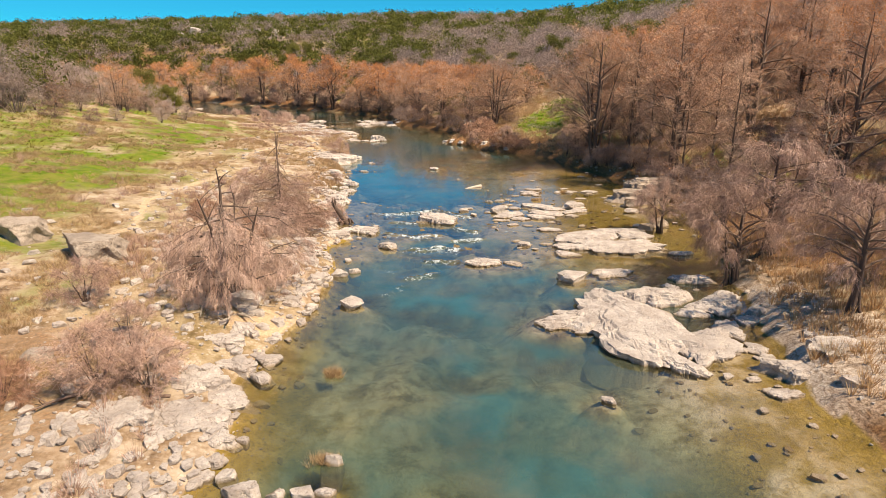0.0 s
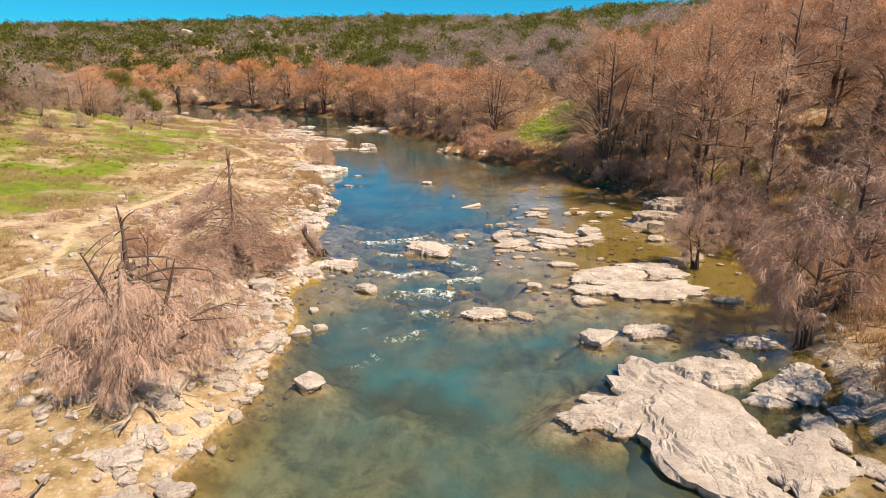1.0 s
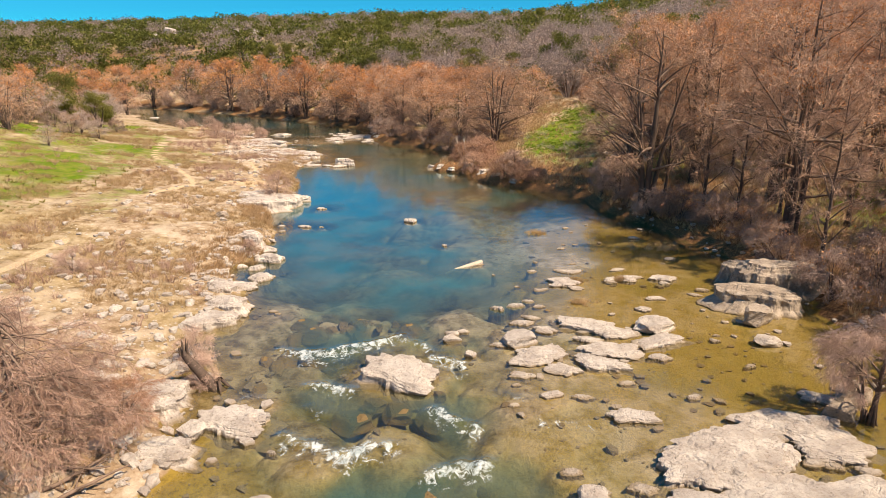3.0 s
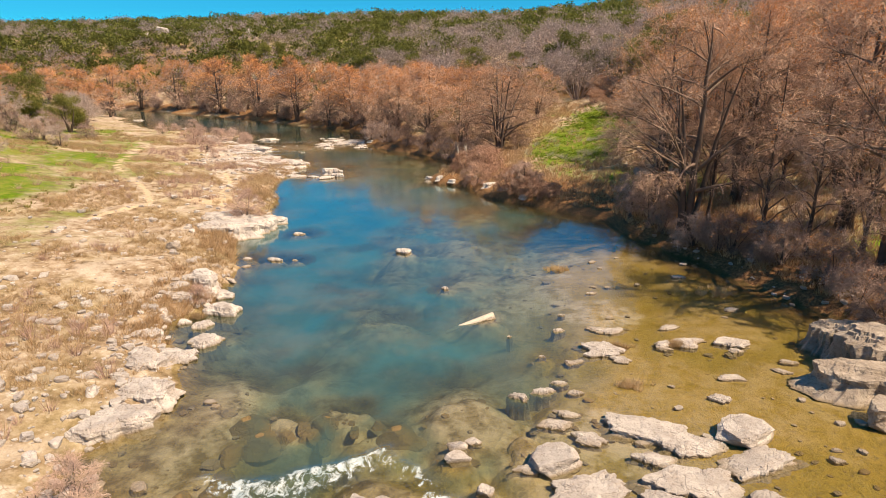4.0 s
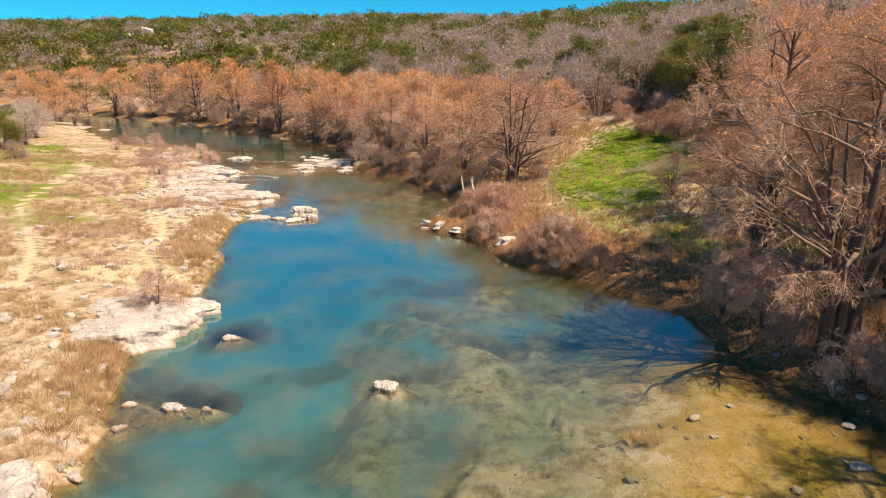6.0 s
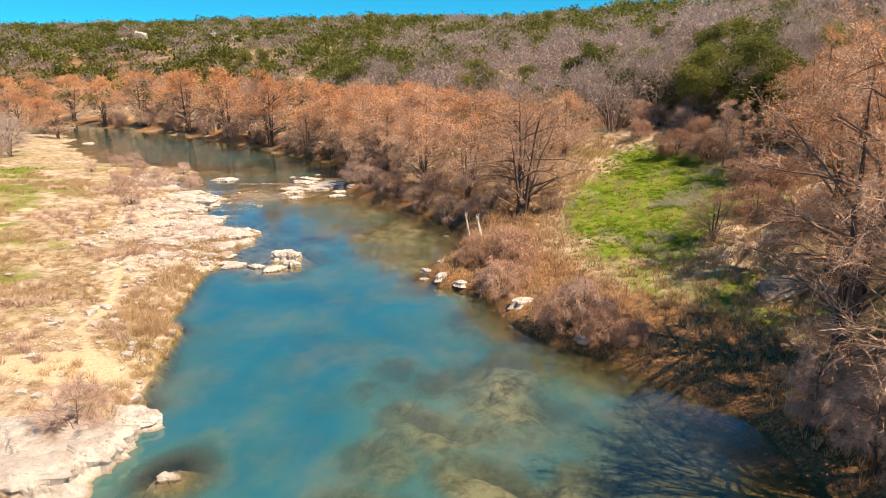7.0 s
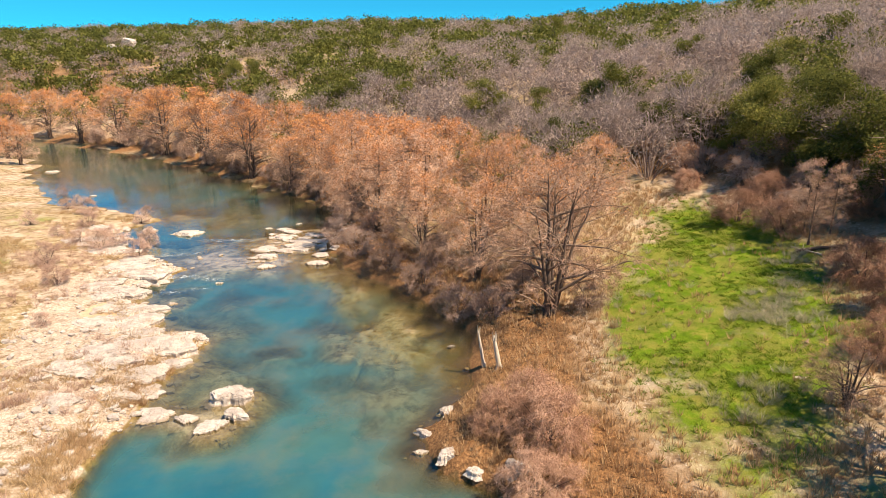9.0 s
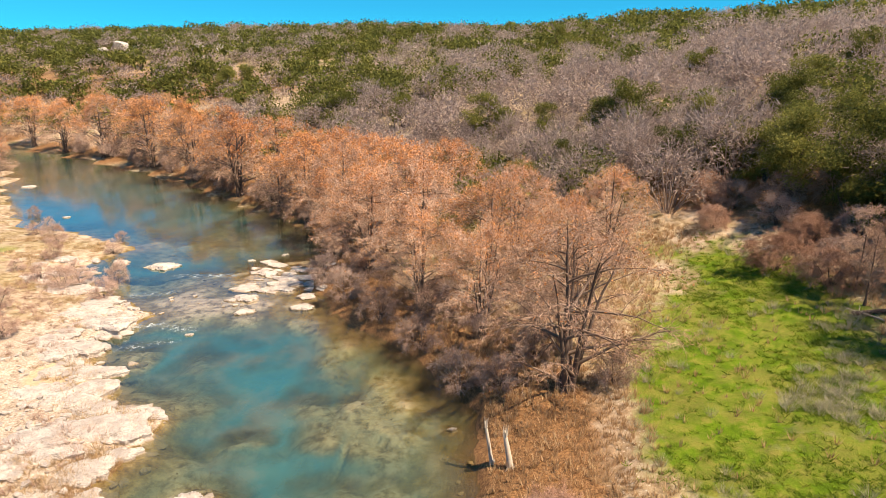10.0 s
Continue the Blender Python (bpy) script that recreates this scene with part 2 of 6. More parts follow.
def water_mat():
    """Clear river water: a glossy face over a body that is clear where shallow and teal where deep, with white water."""
    k = Mat("river_water")
    depth, foam = k.attr("depth", "Fac"), k.attr("foam", "Fac")
    clear = k.n.new("ShaderNodeBsdfTransparent")
    k.l.new(k.ramp(depth, (0.0, (0.98, 0.98, 0.95)), (0.20, (0.80, 0.88, 0.74)), (0.55, (0.50, 0.75, 0.66)), (1.0, (0.25, 0.60, 0.62))), clear.inputs[0])
    body = k.n.new("ShaderNodeBsdfDiffuse")
    silt = k.n.new("ShaderNodeMix")  # drifting silt
    silt.data_type, silt.blend_type = "RGBA", "MULTIPLY"
    silt.inputs[0].default_value = 1.0
    k.l.new(k.ramp(k.noise(0.13, 5, 0.6), (0.36, (0.80, 0.86, 0.90)), (0.64, (1.2, 1.12, 1.06))), silt.inputs[7])
    k.l.new(k.ramp(depth, (0.0, (0.14, 0.12, 0.055)), (0.15, (0.11, 0.112, 0.060)), (0.3, (0.080, 0.106, 0.070)), (0.48, (0.046, 0.102, 0.088)), (0.66, (0.038, 0.128, 0.128)), (1.0, (0.011, 0.110, 0.152))), silt.inputs[6])
    haze = k.math("MULTIPLY", k.ramp(k.noise(0.21, 7, 0.66), (0.46, 0.0), (0.64, 1.0)), k.ramp(depth, (0.15, 0.0), (0.35, 0.5), (0.7, 0.35), (1.0, 0.05)))
    k.l.new(k.mix(haze, silt.outputs[2], (0.17, 0.165, 0.11)), body.inputs[0])  # clouds of pale marl
    veil = k.n.new("ShaderNodeMixShader")
    k.l.new(k.ramp(depth, (0.0, 0.02), (0.10, 0.10), (0.20, 0.26), (0.32, 0.46), (0.55, 0.80), (1.0, 0.94)), veil.inputs[0])
    k.l.new(clear.outputs[0], veil.inputs[1])
    k.l.new(body.outputs[0], veil.inputs[2])
    ripple = k.math("ADD", k.math("MULTIPLY", k.noise(0.9, 3), 0.7), k.math("MULTIPLY", k.noise(4.5, 4), 0.3))
    bump = k.n.new("ShaderNodeBump")
    bump.inputs["Distance"].default_value = 0.05
    k.l.new(k.math("MULTIPLY_ADD", foam, 0.7, 0.30), bump.inputs["Strength"])
    k.l.new(ripple, bump.inputs["Height"])
    gloss = k.n.new("ShaderNodeBsdfGlossy")
    gloss.inputs["Roughness"].default_value = 0.06
    k.l.new(bump.outputs[0], gloss.inputs["Normal"])
    fres = k.n.new("ShaderNodeLayerWeight")
    fres.inputs["Blend"].default_value = 0.5
    k.l.new(bump.outputs[0], fres.inputs["Normal"])
    grazing = k.math("MULTIPLY_ADD", k.math("POWER", fres.outputs["Facing"], 2.8), 0.95, 0.02)
    face = k.n.new("ShaderNodeMixShader")
    k.l.new(grazing, face.inputs[0])
    k.l.new(veil.outputs[0], face.inputs[1])
    k.l.new(gloss.outputs[0], face.inputs[2])
    white = k.n.new("ShaderNodeBsdfDiffuse")
    k.l.new(k.ramp(k.noise(2.6, 6, 0.7), (0.38, (0.36, 0.44, 0.47)), (0.60, (0.68, 0.72, 0.73))), white.inputs[0])
    streak = k.n.new("ShaderNodeMapping")
    streak.inputs["Scale"].default_value = (1.0, 0.7, 1.0)
    k.l.new(k.pos, streak.inputs[0])
    swirl = k.n.new("ShaderNodeTexNoise")
    swirl.inputs["Scale"].default_value, swirl.inputs["Detail"].default_value, swirl.inputs["Roughness"].default_value, swirl.inputs["Distortion"].default_value = 3.4, 7, 0.68, 0.9
    k.l.new(streak.outputs[0], swirl.inputs["Vector"])
    fleck = k.math("MULTIPLY_ADD", k.noise(9.0, 6, 0.8), 0.9, -0.45)
    fm = k.ramp(k.math("ADD", foam, k.math("ADD", k.math("MULTIPLY_ADD", swirl.outputs["Fac"], 3.8, -2.05), fleck)), (0.44, 0.0), (1.3, 0.75))
    fm = k.math("MULTIPLY", fm, k.ramp(foam, (0.08, 0.0), (0.34, 1.0)))
    top = k.n.new("ShaderNodeMixShader")
    k.l.new(fm, top.inputs[0])
    k.l.new(face.outputs[0], top.inputs[1])
    k.l.new(white.outputs[0], top.inputs[2])
    k.l.new(top.outputs[0], k.n["Material Output"].inputs[0])
    k.n.remove(k.b)
    return k.m


M_GROUND, M_WATER = ground_mat(), water_mat()

# ---- land ----
RNG = np.random.default_rng(7)


def mesh_np(name, verts, tris, mat, smooth=False):
    """A triangle mesh from arrays."""
    me = bpy.data.meshes.new(name)
    verts, tris = np.asarray(verts, np.float32), np.asarray(tris, np.int32)
    me.vertices.add(len(verts))
    me.vertices.foreach_set("co", verts.ravel())
    me.loops.add(tris.size)
    me.loops.foreach_set("vertex_index", tris.ravel())
    me.polygons.add(len(tris))
    me.polygons.foreach_set("loop_start", np.arange(0, tris.size, 3, dtype=np.int32))
    me.polygons.foreach_set("use_smooth", np.full(len(tris), smooth))
    me.materials.append(mat)
    me.update(calc_edges=True)
    return me


def weight(me, name, values):
    values = np.asarray(values, np.float32)
    if values.ndim == 1:
        me.attributes.new(name, "FLOAT", "POINT").data.foreach_set("value", values)
    else:
        rgba = np.ones((len(values), 4), np.float32)
        rgba[:, : values.shape[1]] = values
        me.attributes.new(name, "FLOAT_COLOR", "POINT").data.foreach_set("color", rgba.ravel())


LATTICE = RNG.random((8, 256, 256))


def vn(x, y, size, layer=0):
    """Smooth value noise, 0 to 1, with features of the given size in metres."""
    u, v = np.asarray(x) / size + 1000.3 + 17 * layer, np.asarray(y) / size + 1000.7
    i, j = np.floor(u).astype(int), np.floor(v).astype(int)
    a, b = u - i, v - j
    a, b = a * a * (3 - 2 * a), b * b * (3 - 2 * b)
    g = LATTICE[layer % 8]
    i0, i1, j0, j1 = i % 256, (i + 1) % 256, j % 256, (j + 1) % 256
    return (g[i0, j0] * (1 - a) + g[i1, j0] * a) * (1 - b) + (g[i0, j1] * (1 - a) + g[i1, j1] * a) * b


def fbm(x, y, size, layer=0, octaves=4):
    out, amp, total = 0, 1.0, 0.0
    for o in range(octaves):
        out, total = out + amp * vn(x, y, size / 2**o, layer + o), total + amp
        amp *= 0.5
    return out / total


def step(a, b, x):
    t = np.clip((x - a) / (b - a), 0, 1)
    return t * t * (3 - 2 * t)


# the two water lines, from behind the camera up to the bend and round it
SHORE_L = [(-7, -60), (-7.5, 0), (-6.9, 16), (-7.5, 19), (-7.2, 23.7), (-6.4, 26.6), (-6.8, 34.4), (-7.6, 37.5), (-7.4, 40), (-8.3, 42.4),
           (-7.6, 43.5), (-8.8, 45.2), (-10.5, 49.5), (-9, 54), (-10.4, 56.4), (-12.3, 59.8), (-11.4, 62.5), (-11.1, 66.7), (-14.1, 75.8),
           (-13.1, 83.4), (-16.8, 94.4), (-17.9, 103), (-17.7, 109.4), (-17.3, 116.9), (-21.7, 118.1), (-29, 128.5), (-26.5, 134.3),
           (-36.9, 142.3), (-42.2, 148.3), (-38.9, 158), (-54.4, 168), (-61, 168), (-84.8, 199.6), (-100, 225), (-150, 258), (-500, 330)]
SHORE_R = [(17, -60), (16, 0), (14.6, 15.4), (14.2, 18), (15.5, 24), (16.5, 31), (18, 36), (19.5, 42), (20, 47), (21.9, 60), (20, 65.7),
           (18.5, 70), (16.1, 74.3), (15.3, 81.5), (11.1, 87.1), (6.6, 91.7), (5, 97.3), (1, 99.8), (-0.5, 104), (1.5, 107), (3.2, 111),
           (3.3, 116.4), (-0.8, 124.7), (-10, 135.6), (-12.7, 144), (-13.1, 157.8), (-23.2, 174.5), (-39.7, 193.5), (-65.3, 221.6),
           (-75.2, 230.8), (-107.8, 259.8), (-129, 274.6), (-180, 300), (-500, 365)]
TRAIL = [(-22, 24), (-21.9, 32.9), (-20.4, 36.5), (-23, 43.9), (-22.7, 50), (-22.5, 57), (-24, 68), (-25, 76.5), (-23.5, 82.7), (-26.7, 88.4), (-36, 101), (-48, 132)]
SPUR = [(-16, 85.5), (-18.2, 87.5), (-20.3, 90.4), (-20.6, 93.8), (-22.2, 98.1), (-24, 102)]


def away(x, y, line):
    """Distance of points from a broken line."""
    best = np.full(np.shape(x), 1e9)
    for (ax, ay), (bx, by) in zip(line, line[1:]):
        dx, dy = bx - ax, by - ay
        t = np.clip(((x - ax) * dx + (y - ay) * dy) / (dx * dx + dy * dy), 0, 1)
        best = np.minimum(best, (x - ax - t * dx) ** 2 + (y - ay - t * dy) ** 2)
    return np.sqrt(best)


def in_river(x, y):
    ring = SHORE_L + SHORE_R[::-1]
    odd = np.zeros(np.shape(x), bool)
    for (ax, ay), (bx, by) in zip(ring, ring[1:] + ring[:1]):
        if ay != by:
            odd ^= ((ay > y) != (by > y)) & (x < (bx - ax) * (y - ay) / (by - ay) + ax)
    return odd


def blob(x, y, cx, cy, rx, ry, turn=0.0):
    """1 at the middle of an ellipse, 0 from its rim outwards."""
    c, s = math.cos(turn), math.sin(turn)
    u, v = (c * (x - cx) + s * (y - cy)) / rx, (-s * (x - cx) + c * (y - cy)) / ry
    return 1 - step(0.35, 1.0, np.sqrt(u * u + v * v))


# rocks that stand in the river: (x, y, width)
RIFFLE_BOULDERS = [(-4.7, 27.7, 1.5), (-3.8, 38.2, 1.4), (-5.5, 41.8, 0.6), (-5.3, 41.6, 0.6), (-4.3, 41.0, 0.45), (-6.1, 40.6, 0.45), (-9.6, 48.6, 0.6), (-3.2, 13.4, 0.75), (7.7, 31.7, 1.8), (4.7, 49.2, 1.9),
      (1.7, 49.6, 0.9), (5.8, 38.9, 1.1), (2.6, 48.0, 0.65), (1.8, 50.2, 0.75), (2.3, 50.5, 0.6), (16.3, 49.0, 1.35), (11.5, 50.6, 2.3), (15.1, 18.4, 0.95), (13.9, 21.8, 0.7), (6.3, 18.4, 0.6), (-0.7, 46.5, 3.4)]
POOL_STONES = [(-11.9, 71.5, 0.85), (-11.5, 69.8, 0.7), (-10.0, 71.2, 1.4), (-8.6, 71.2, 0.6), (-9.9, 78.1, 1.2), (9.8, 64.7, 0.75), (10.2, 65.7, 0.5), (9.9, 61.1, 0.5), (15.8, 67.3, 1.1), (15.8, 61.1, 0.4),
      (5.7, 56.8, 0.45), (11.3, 70.5, 0.7), (0.1, 103.4, 1.3), (-0.2, 101.9, 1.0), (1.7, 115.1, 0.7), (-59.9, 176.6, 1.4), (3.6, 61.1, 0.9)]
POOL_BOULDERS = [(-1.3, 72.9, 1.15), (1.5, 65.5, 0.5), (-12.4, 107.6, 3.0), (-11.6, 105.6, 2.0)]
SHELVES = [(2.7, 34.9, 2.8), (4.6, 34.7, 1.5), (10.1, 32.7, 2.6), (12.7, 38.2, 6.0), (10.5, 40.4, 4.6), (8.2, 36.8, 2.2), (6.4, 26.6, 1.8), (5.8, 25.3, 2.8), (10.8, 41.3, 4.2), (9.1, 40.0, 3.6),
      (13.8, 42.3, 4.0), (10.9, 39.2, 3.4), (9.0, 38.4, 3.4), (14.1, 40.9, 3.0), (5.3, 40.0, 1.0), (5.9, 39.0, 1.0), (7.3, 39.2, 1.0)]
RIFFLE_FLATS = [(11.2, 49.2, 2.9), (8.5, 51.1, 3.4), (9.3, 50.3, 3.0), (5.5, 47.9, 3.3), (6.4, 46.6, 2.2), (9.1, 48.3, 3.0), (8.0, 47.1, 2.6), (4.5, 46.2, 1.2), (4.0, 49.1, 1.2), (6.7, 44.5, 0.95),
      (8.1, 43.0, 2.1), (8.7, 45.5, 0.95), (6.3, 50.6, 1.7), (8.6, 57.3, 2.6), (12.6, 58.2, 1.9), (13.1, 54.8, 1.4), (12.5, 59.9, 1.1), (9.4, 59.4, 1.5), (6.5, 53.7, 0.9), (5.3, 51.5, 1.4), (7.1, 56.3, 0.7),
      (5.8, 52.2, 1.1), (14.4, 46.9, 0.7), (8.1, 49.5, 1.6), (8.8, 59.6, 1.2)]
SHALLOW_FLATS = [(-12.6, 104.6, 2.6), (-14.5, 105.4, 2.0), (-16.3, 105.9, 2.4), (16.6, 62.1, 1.1), (12.4, 59.8, 1.0), (12.5, 58.1, 1.6), (11.4, 57.5, 0.8), (14.7, 58.0, 1.8), (8.4, 57.0, 1.7), (9.1, 56.4, 1.3), (6.8, 56.2, 0.8), (15.5, 55.3, 0.9), (16.2, 56.2, 0.8)]
GREY_BLOCKS = [(18.6, 54.2, 5.0), (16.8, 51.8, 4.2), (19.8, 55.3, 3.4), (15.6, 43.0, 1.4), (16.8, 44.3, 1.8)]
STANDING = [r for some in (RIFFLE_BOULDERS, POOL_STONES, POOL_BOULDERS, SHELVES, RIFFLE_FLATS, SHALLOW_FLATS, GREY_BLOCKS) for r in some]


def pillows(x, y):
    """Rounded swells of drowned limestone with sharp creases between."""
    return np.abs(2 * fbm(x * 1.2, y, 6.5, 2, 5) - 1) * 1.6


mound_rng = np.random.default_rng(3)
MOUNDS = []  # drowned humps of limestone: x, y, half sizes, turn, depth of the top
for k in range(22):
    u = mound_rng.uniform(-1, 1)
    MOUNDS.append((-3.2 + 4.5 * u + mound_rng.normal(0, 1.6), 117 + 5 * u + mound_rng.normal(0, 3.5), mound_rng.uniform(1.0, 2.4), mound_rng.uniform(0.8, 1.6), mound_rng.uniform(-0.5, 0.9), mound_rng.uniform(0.35, 0.85)))
for k in range(46):
    MOUNDS.append((mound_rng.uniform(-5, 10), mound_rng.uniform(62, 91), mound_rng.uniform(0.8, 2.4), mound_rng.uniform(0.7, 1.6), mound_rng.uniform(-0.6, 0.6), mound_rng.uniform(0.5, 0.95)))

CHANNELS = [[(-4.6, 49.4), (-3.2, 45.8), (-2.0, 42.6), (-1.2, 38.6), (-0.6, 34), (-1.5, 28)], [(1.2, 49.5), (1.5, 47), (2.3, 43.2), (1.6, 39.6), (0.2, 36.5)]]
count = 0
while count < 74:  # humps just under the riffle's face, clear of its channels
    x, y, w = mound_rng.uniform(-8.5, 7.5), mound_rng.uniform(33, 53), mound_rng.uniform(0.6, 1.7)
    if min(away(np.array([x]), np.array([y]), c)[0] for c in CHANNELS) > 0.45 + 0.6 * w:
        MOUNDS.append((x, y, w * mound_rng.uniform(1.0, 1.5), w, mound_rng.uniform(-0.5, 0.5), mound_rng.uniform(0.02, 0.34)))
        count += 1
for k in range(46):  # drowned boulders off the great ledge and down the near pool
    w = mound_rng.uniform(0.4, 1.3)
    MOUNDS.append((mound_rng.uniform(-7, 13), mound_rng.uniform(12, 31), w * 1.3, w, mound_rng.uniform(-0.8, 0.8), mound_rng.uniform(0.65, 1.25)))


def mounds(x, y):
    """How much of a hump lies at a place, and the depth of its top."""
    wob = 1.6 * (fbm(x, y, 1.8, 5, 3) - 0.5)
    best, top = np.zeros(np.shape(x)), np.ones(np.shape(x))
    for cx, cy, rx, ry, turn, depth in MOUNDS:
        b = blob(x + wob, y - wob, cx, cy, rx * 1.65, ry * 1.65, turn)
        top = np.where(b > best, depth, top)
        best = np.maximum(best, b)
    return best, top


LEFT_D, LEFT_Z = [0, 1, 3, 6, 12, 20, 35, 50, 70, 110, 200, 400, 1500], [0.0, 0.35, 0.75, 1.15, 1.9, 2.8, 5.0, 7.8, 12.5, 22, 37, 53, 60]
RIGHT_D = [0, 0.6, 2, 6, 12, 18, 25, 32, 45, 60, 90, 130, 200, 280, 400, 600, 1500]
RIGHT_Z = [0.0, 0.6, 1.1, 1.8, 2.6, 3.6, 5.0, 7.0, 11.5, 16.0, 23.5, 30, 39, 50, 57, 60, 56]


def land(x, y):
    """Height of the ground or river bed, whether it is bed, and the distances from both water lines."""
    x, y = np.asarray(x, float), np.asarray(y, float)
    wx = x + 2.2 * (fbm(x, y, 3.6, 1, 4) - 0.5)
    wy = y + 2.2 * (fbm(x, y, 3.6, 3, 4) - 0.5)
    dl, dr, wet = away(wx, wy, SHORE_L), away(wx, wy, SHORE_R), in_river(wx, wy)
    d = np.minimum(dl, dr)
    up_l = np.interp(dl, LEFT_D, LEFT_Z) * (1 - 0.3 * step(60, 100, y) * (1 - step(15, 42, dl)))
    up_l = up_l + 0.3 * (1 - np.exp(-dl / 0.35)) * step(60, 68, y) * (1 - step(100, 108, y))
    up_r = np.interp(dr, RIGHT_D, RIGHT_Z)
    up_r = up_r + 6 * step(270, 430, y) * (1 - step(-60, 60, x))
    up = np.where(dl < dr, up_l, up_r)
    up = up + (fbm(x, y, 70, 5, 3) - 0.5) * 10 * step(35, 120, d) + (fbm(x, y, 7, 2, 4) - 0.5) * 0.9 * step(0.5, 10, d) + (fbm(x, y, 1.6, 4, 2) - 0.5) * 0.28 * step(0, 2, d)
    deep = (1.9 - 0.35 * (1 - step(26, 33, y)) - 0.35 * step(66, 70, y) * (1 - step(76, 84, y)) + 0.9 * step(66, 80, y) * (1 - step(96, 112, y))) * (1 - np.exp(-d / np.where(dl < dr, 2.6 + 1.8 * (1 - step(20, 28, y)) - 1.6 * step(58, 66, y) * (1 - step(100, 108, y)), 4.0 - 1.6 * step(90, 98, y) * (1 - step(124, 132, y)))))
    shallow = np.zeros_like(d)
    for b, amount in ((blob(x, y, -1, 45, 20, 15), 0.70), (blob(x, y, -7, 47, 4, 12), 0.85), (blob(x, y, 14, 58, 14, 36), 0.93), (blob(x, y, 8, 46, 9, 16), 0.9), (blob(x, y, 14, 17, 9, 14), 0.88),
                      (blob(x, y, -3, 117, 7, 21, 0.32), 0.38), (blob(x, y, 4, 76, 11, 18), 0.34), (blob(x, y, -16.5, 146, 10, 12), 0.97), (blob(x, y, -19, 141, 17, 15), 0.85), (blob(x, y, -30, 160, 16, 12, 0.6), 0.5)):
        shallow = np.maximum(shallow, b * amount)
    shallow = shallow * (1 - 0.45 * np.exp(-(((x + 1.6) / 4.2) ** 2)) * step(28, 33, y) * (1 - step(52, 57, y)))
    deep = deep * (1 - shallow) + ((fbm(x, y, 5, 6, 4) - 0.5) * 0.8 - 1.1 * (pillows(x, y) - 0.22)) * (1 - 0.8 * shallow) * step(0, 3, d)
    bed = -np.maximum(deep, 0.03)
    hump, top = mounds(x, y)
    bed = np.where(wet, bed + np.clip(-top - bed, 0, 0.75) * hump, bed)
    lumps = fbm(x, y, 2.2, 2, 3)
    for rx, ry, rw in STANDING:  # rubble heaped round the standing rocks
        near = np.hypot(x - rx, y - ry) / rw * (0.65 + 0.7 * lumps)
        bed = np.maximum(bed, np.where(near < 2.4, -0.16 - 0.9 * np.maximum(near - 0.5, 0) * min(rw, 2.0), -9))
    return np.where(wet, bed, up), wet, dl, dr


def spread(lo, hi, fine, reach, grow=1.13):
    """Grid lines, fine between lo and hi and wider and wider beyond."""
    mid = list(np.arange(lo, hi + fine / 2, fine))
    out, s = [hi], fine
    while out[-1] < hi + reach:
        s *= grow
        out.append(out[-1] + s)
    low = [lo - (o - hi) for o in out[1:]][::-1]
    return np.array(low + mid + out[1:])


GX, GY = spread(-34, 30, 0.4, 2600), spread(4, 150, 0.42, 2600)
GX, GY = (np.unique(np.concatenate([g, lo + 0.2 * np.arange(int((hi - lo) / 0.2))]).round(2)) for g, lo, hi in ((GX, -9.1, 7.2), (GY, 30.1, 54.0)))  # finer over the riffle
XX, YY = np.meshgrid(GX, GY, indexing="ij")
ZZ, WET, DL, DR = land(XX, YY)


def grid_tris(keep=None):
    idx = np.arange(XX.size).reshape(XX.shape)
    a, b, c, d = idx[:-1, :-1], idx[1:, :-1], idx[1:, 1:], idx[:-1, 1:]
    if keep is not None:
        a, b, c, d = a[keep], b[keep], c[keep], d[keep]
    a, b, c, d = a.ravel(), b.ravel(), c.ravel(), d.ravel()
    return np.concatenate([np.stack([a, b, c], 1), np.stack([a, c, d], 1)])


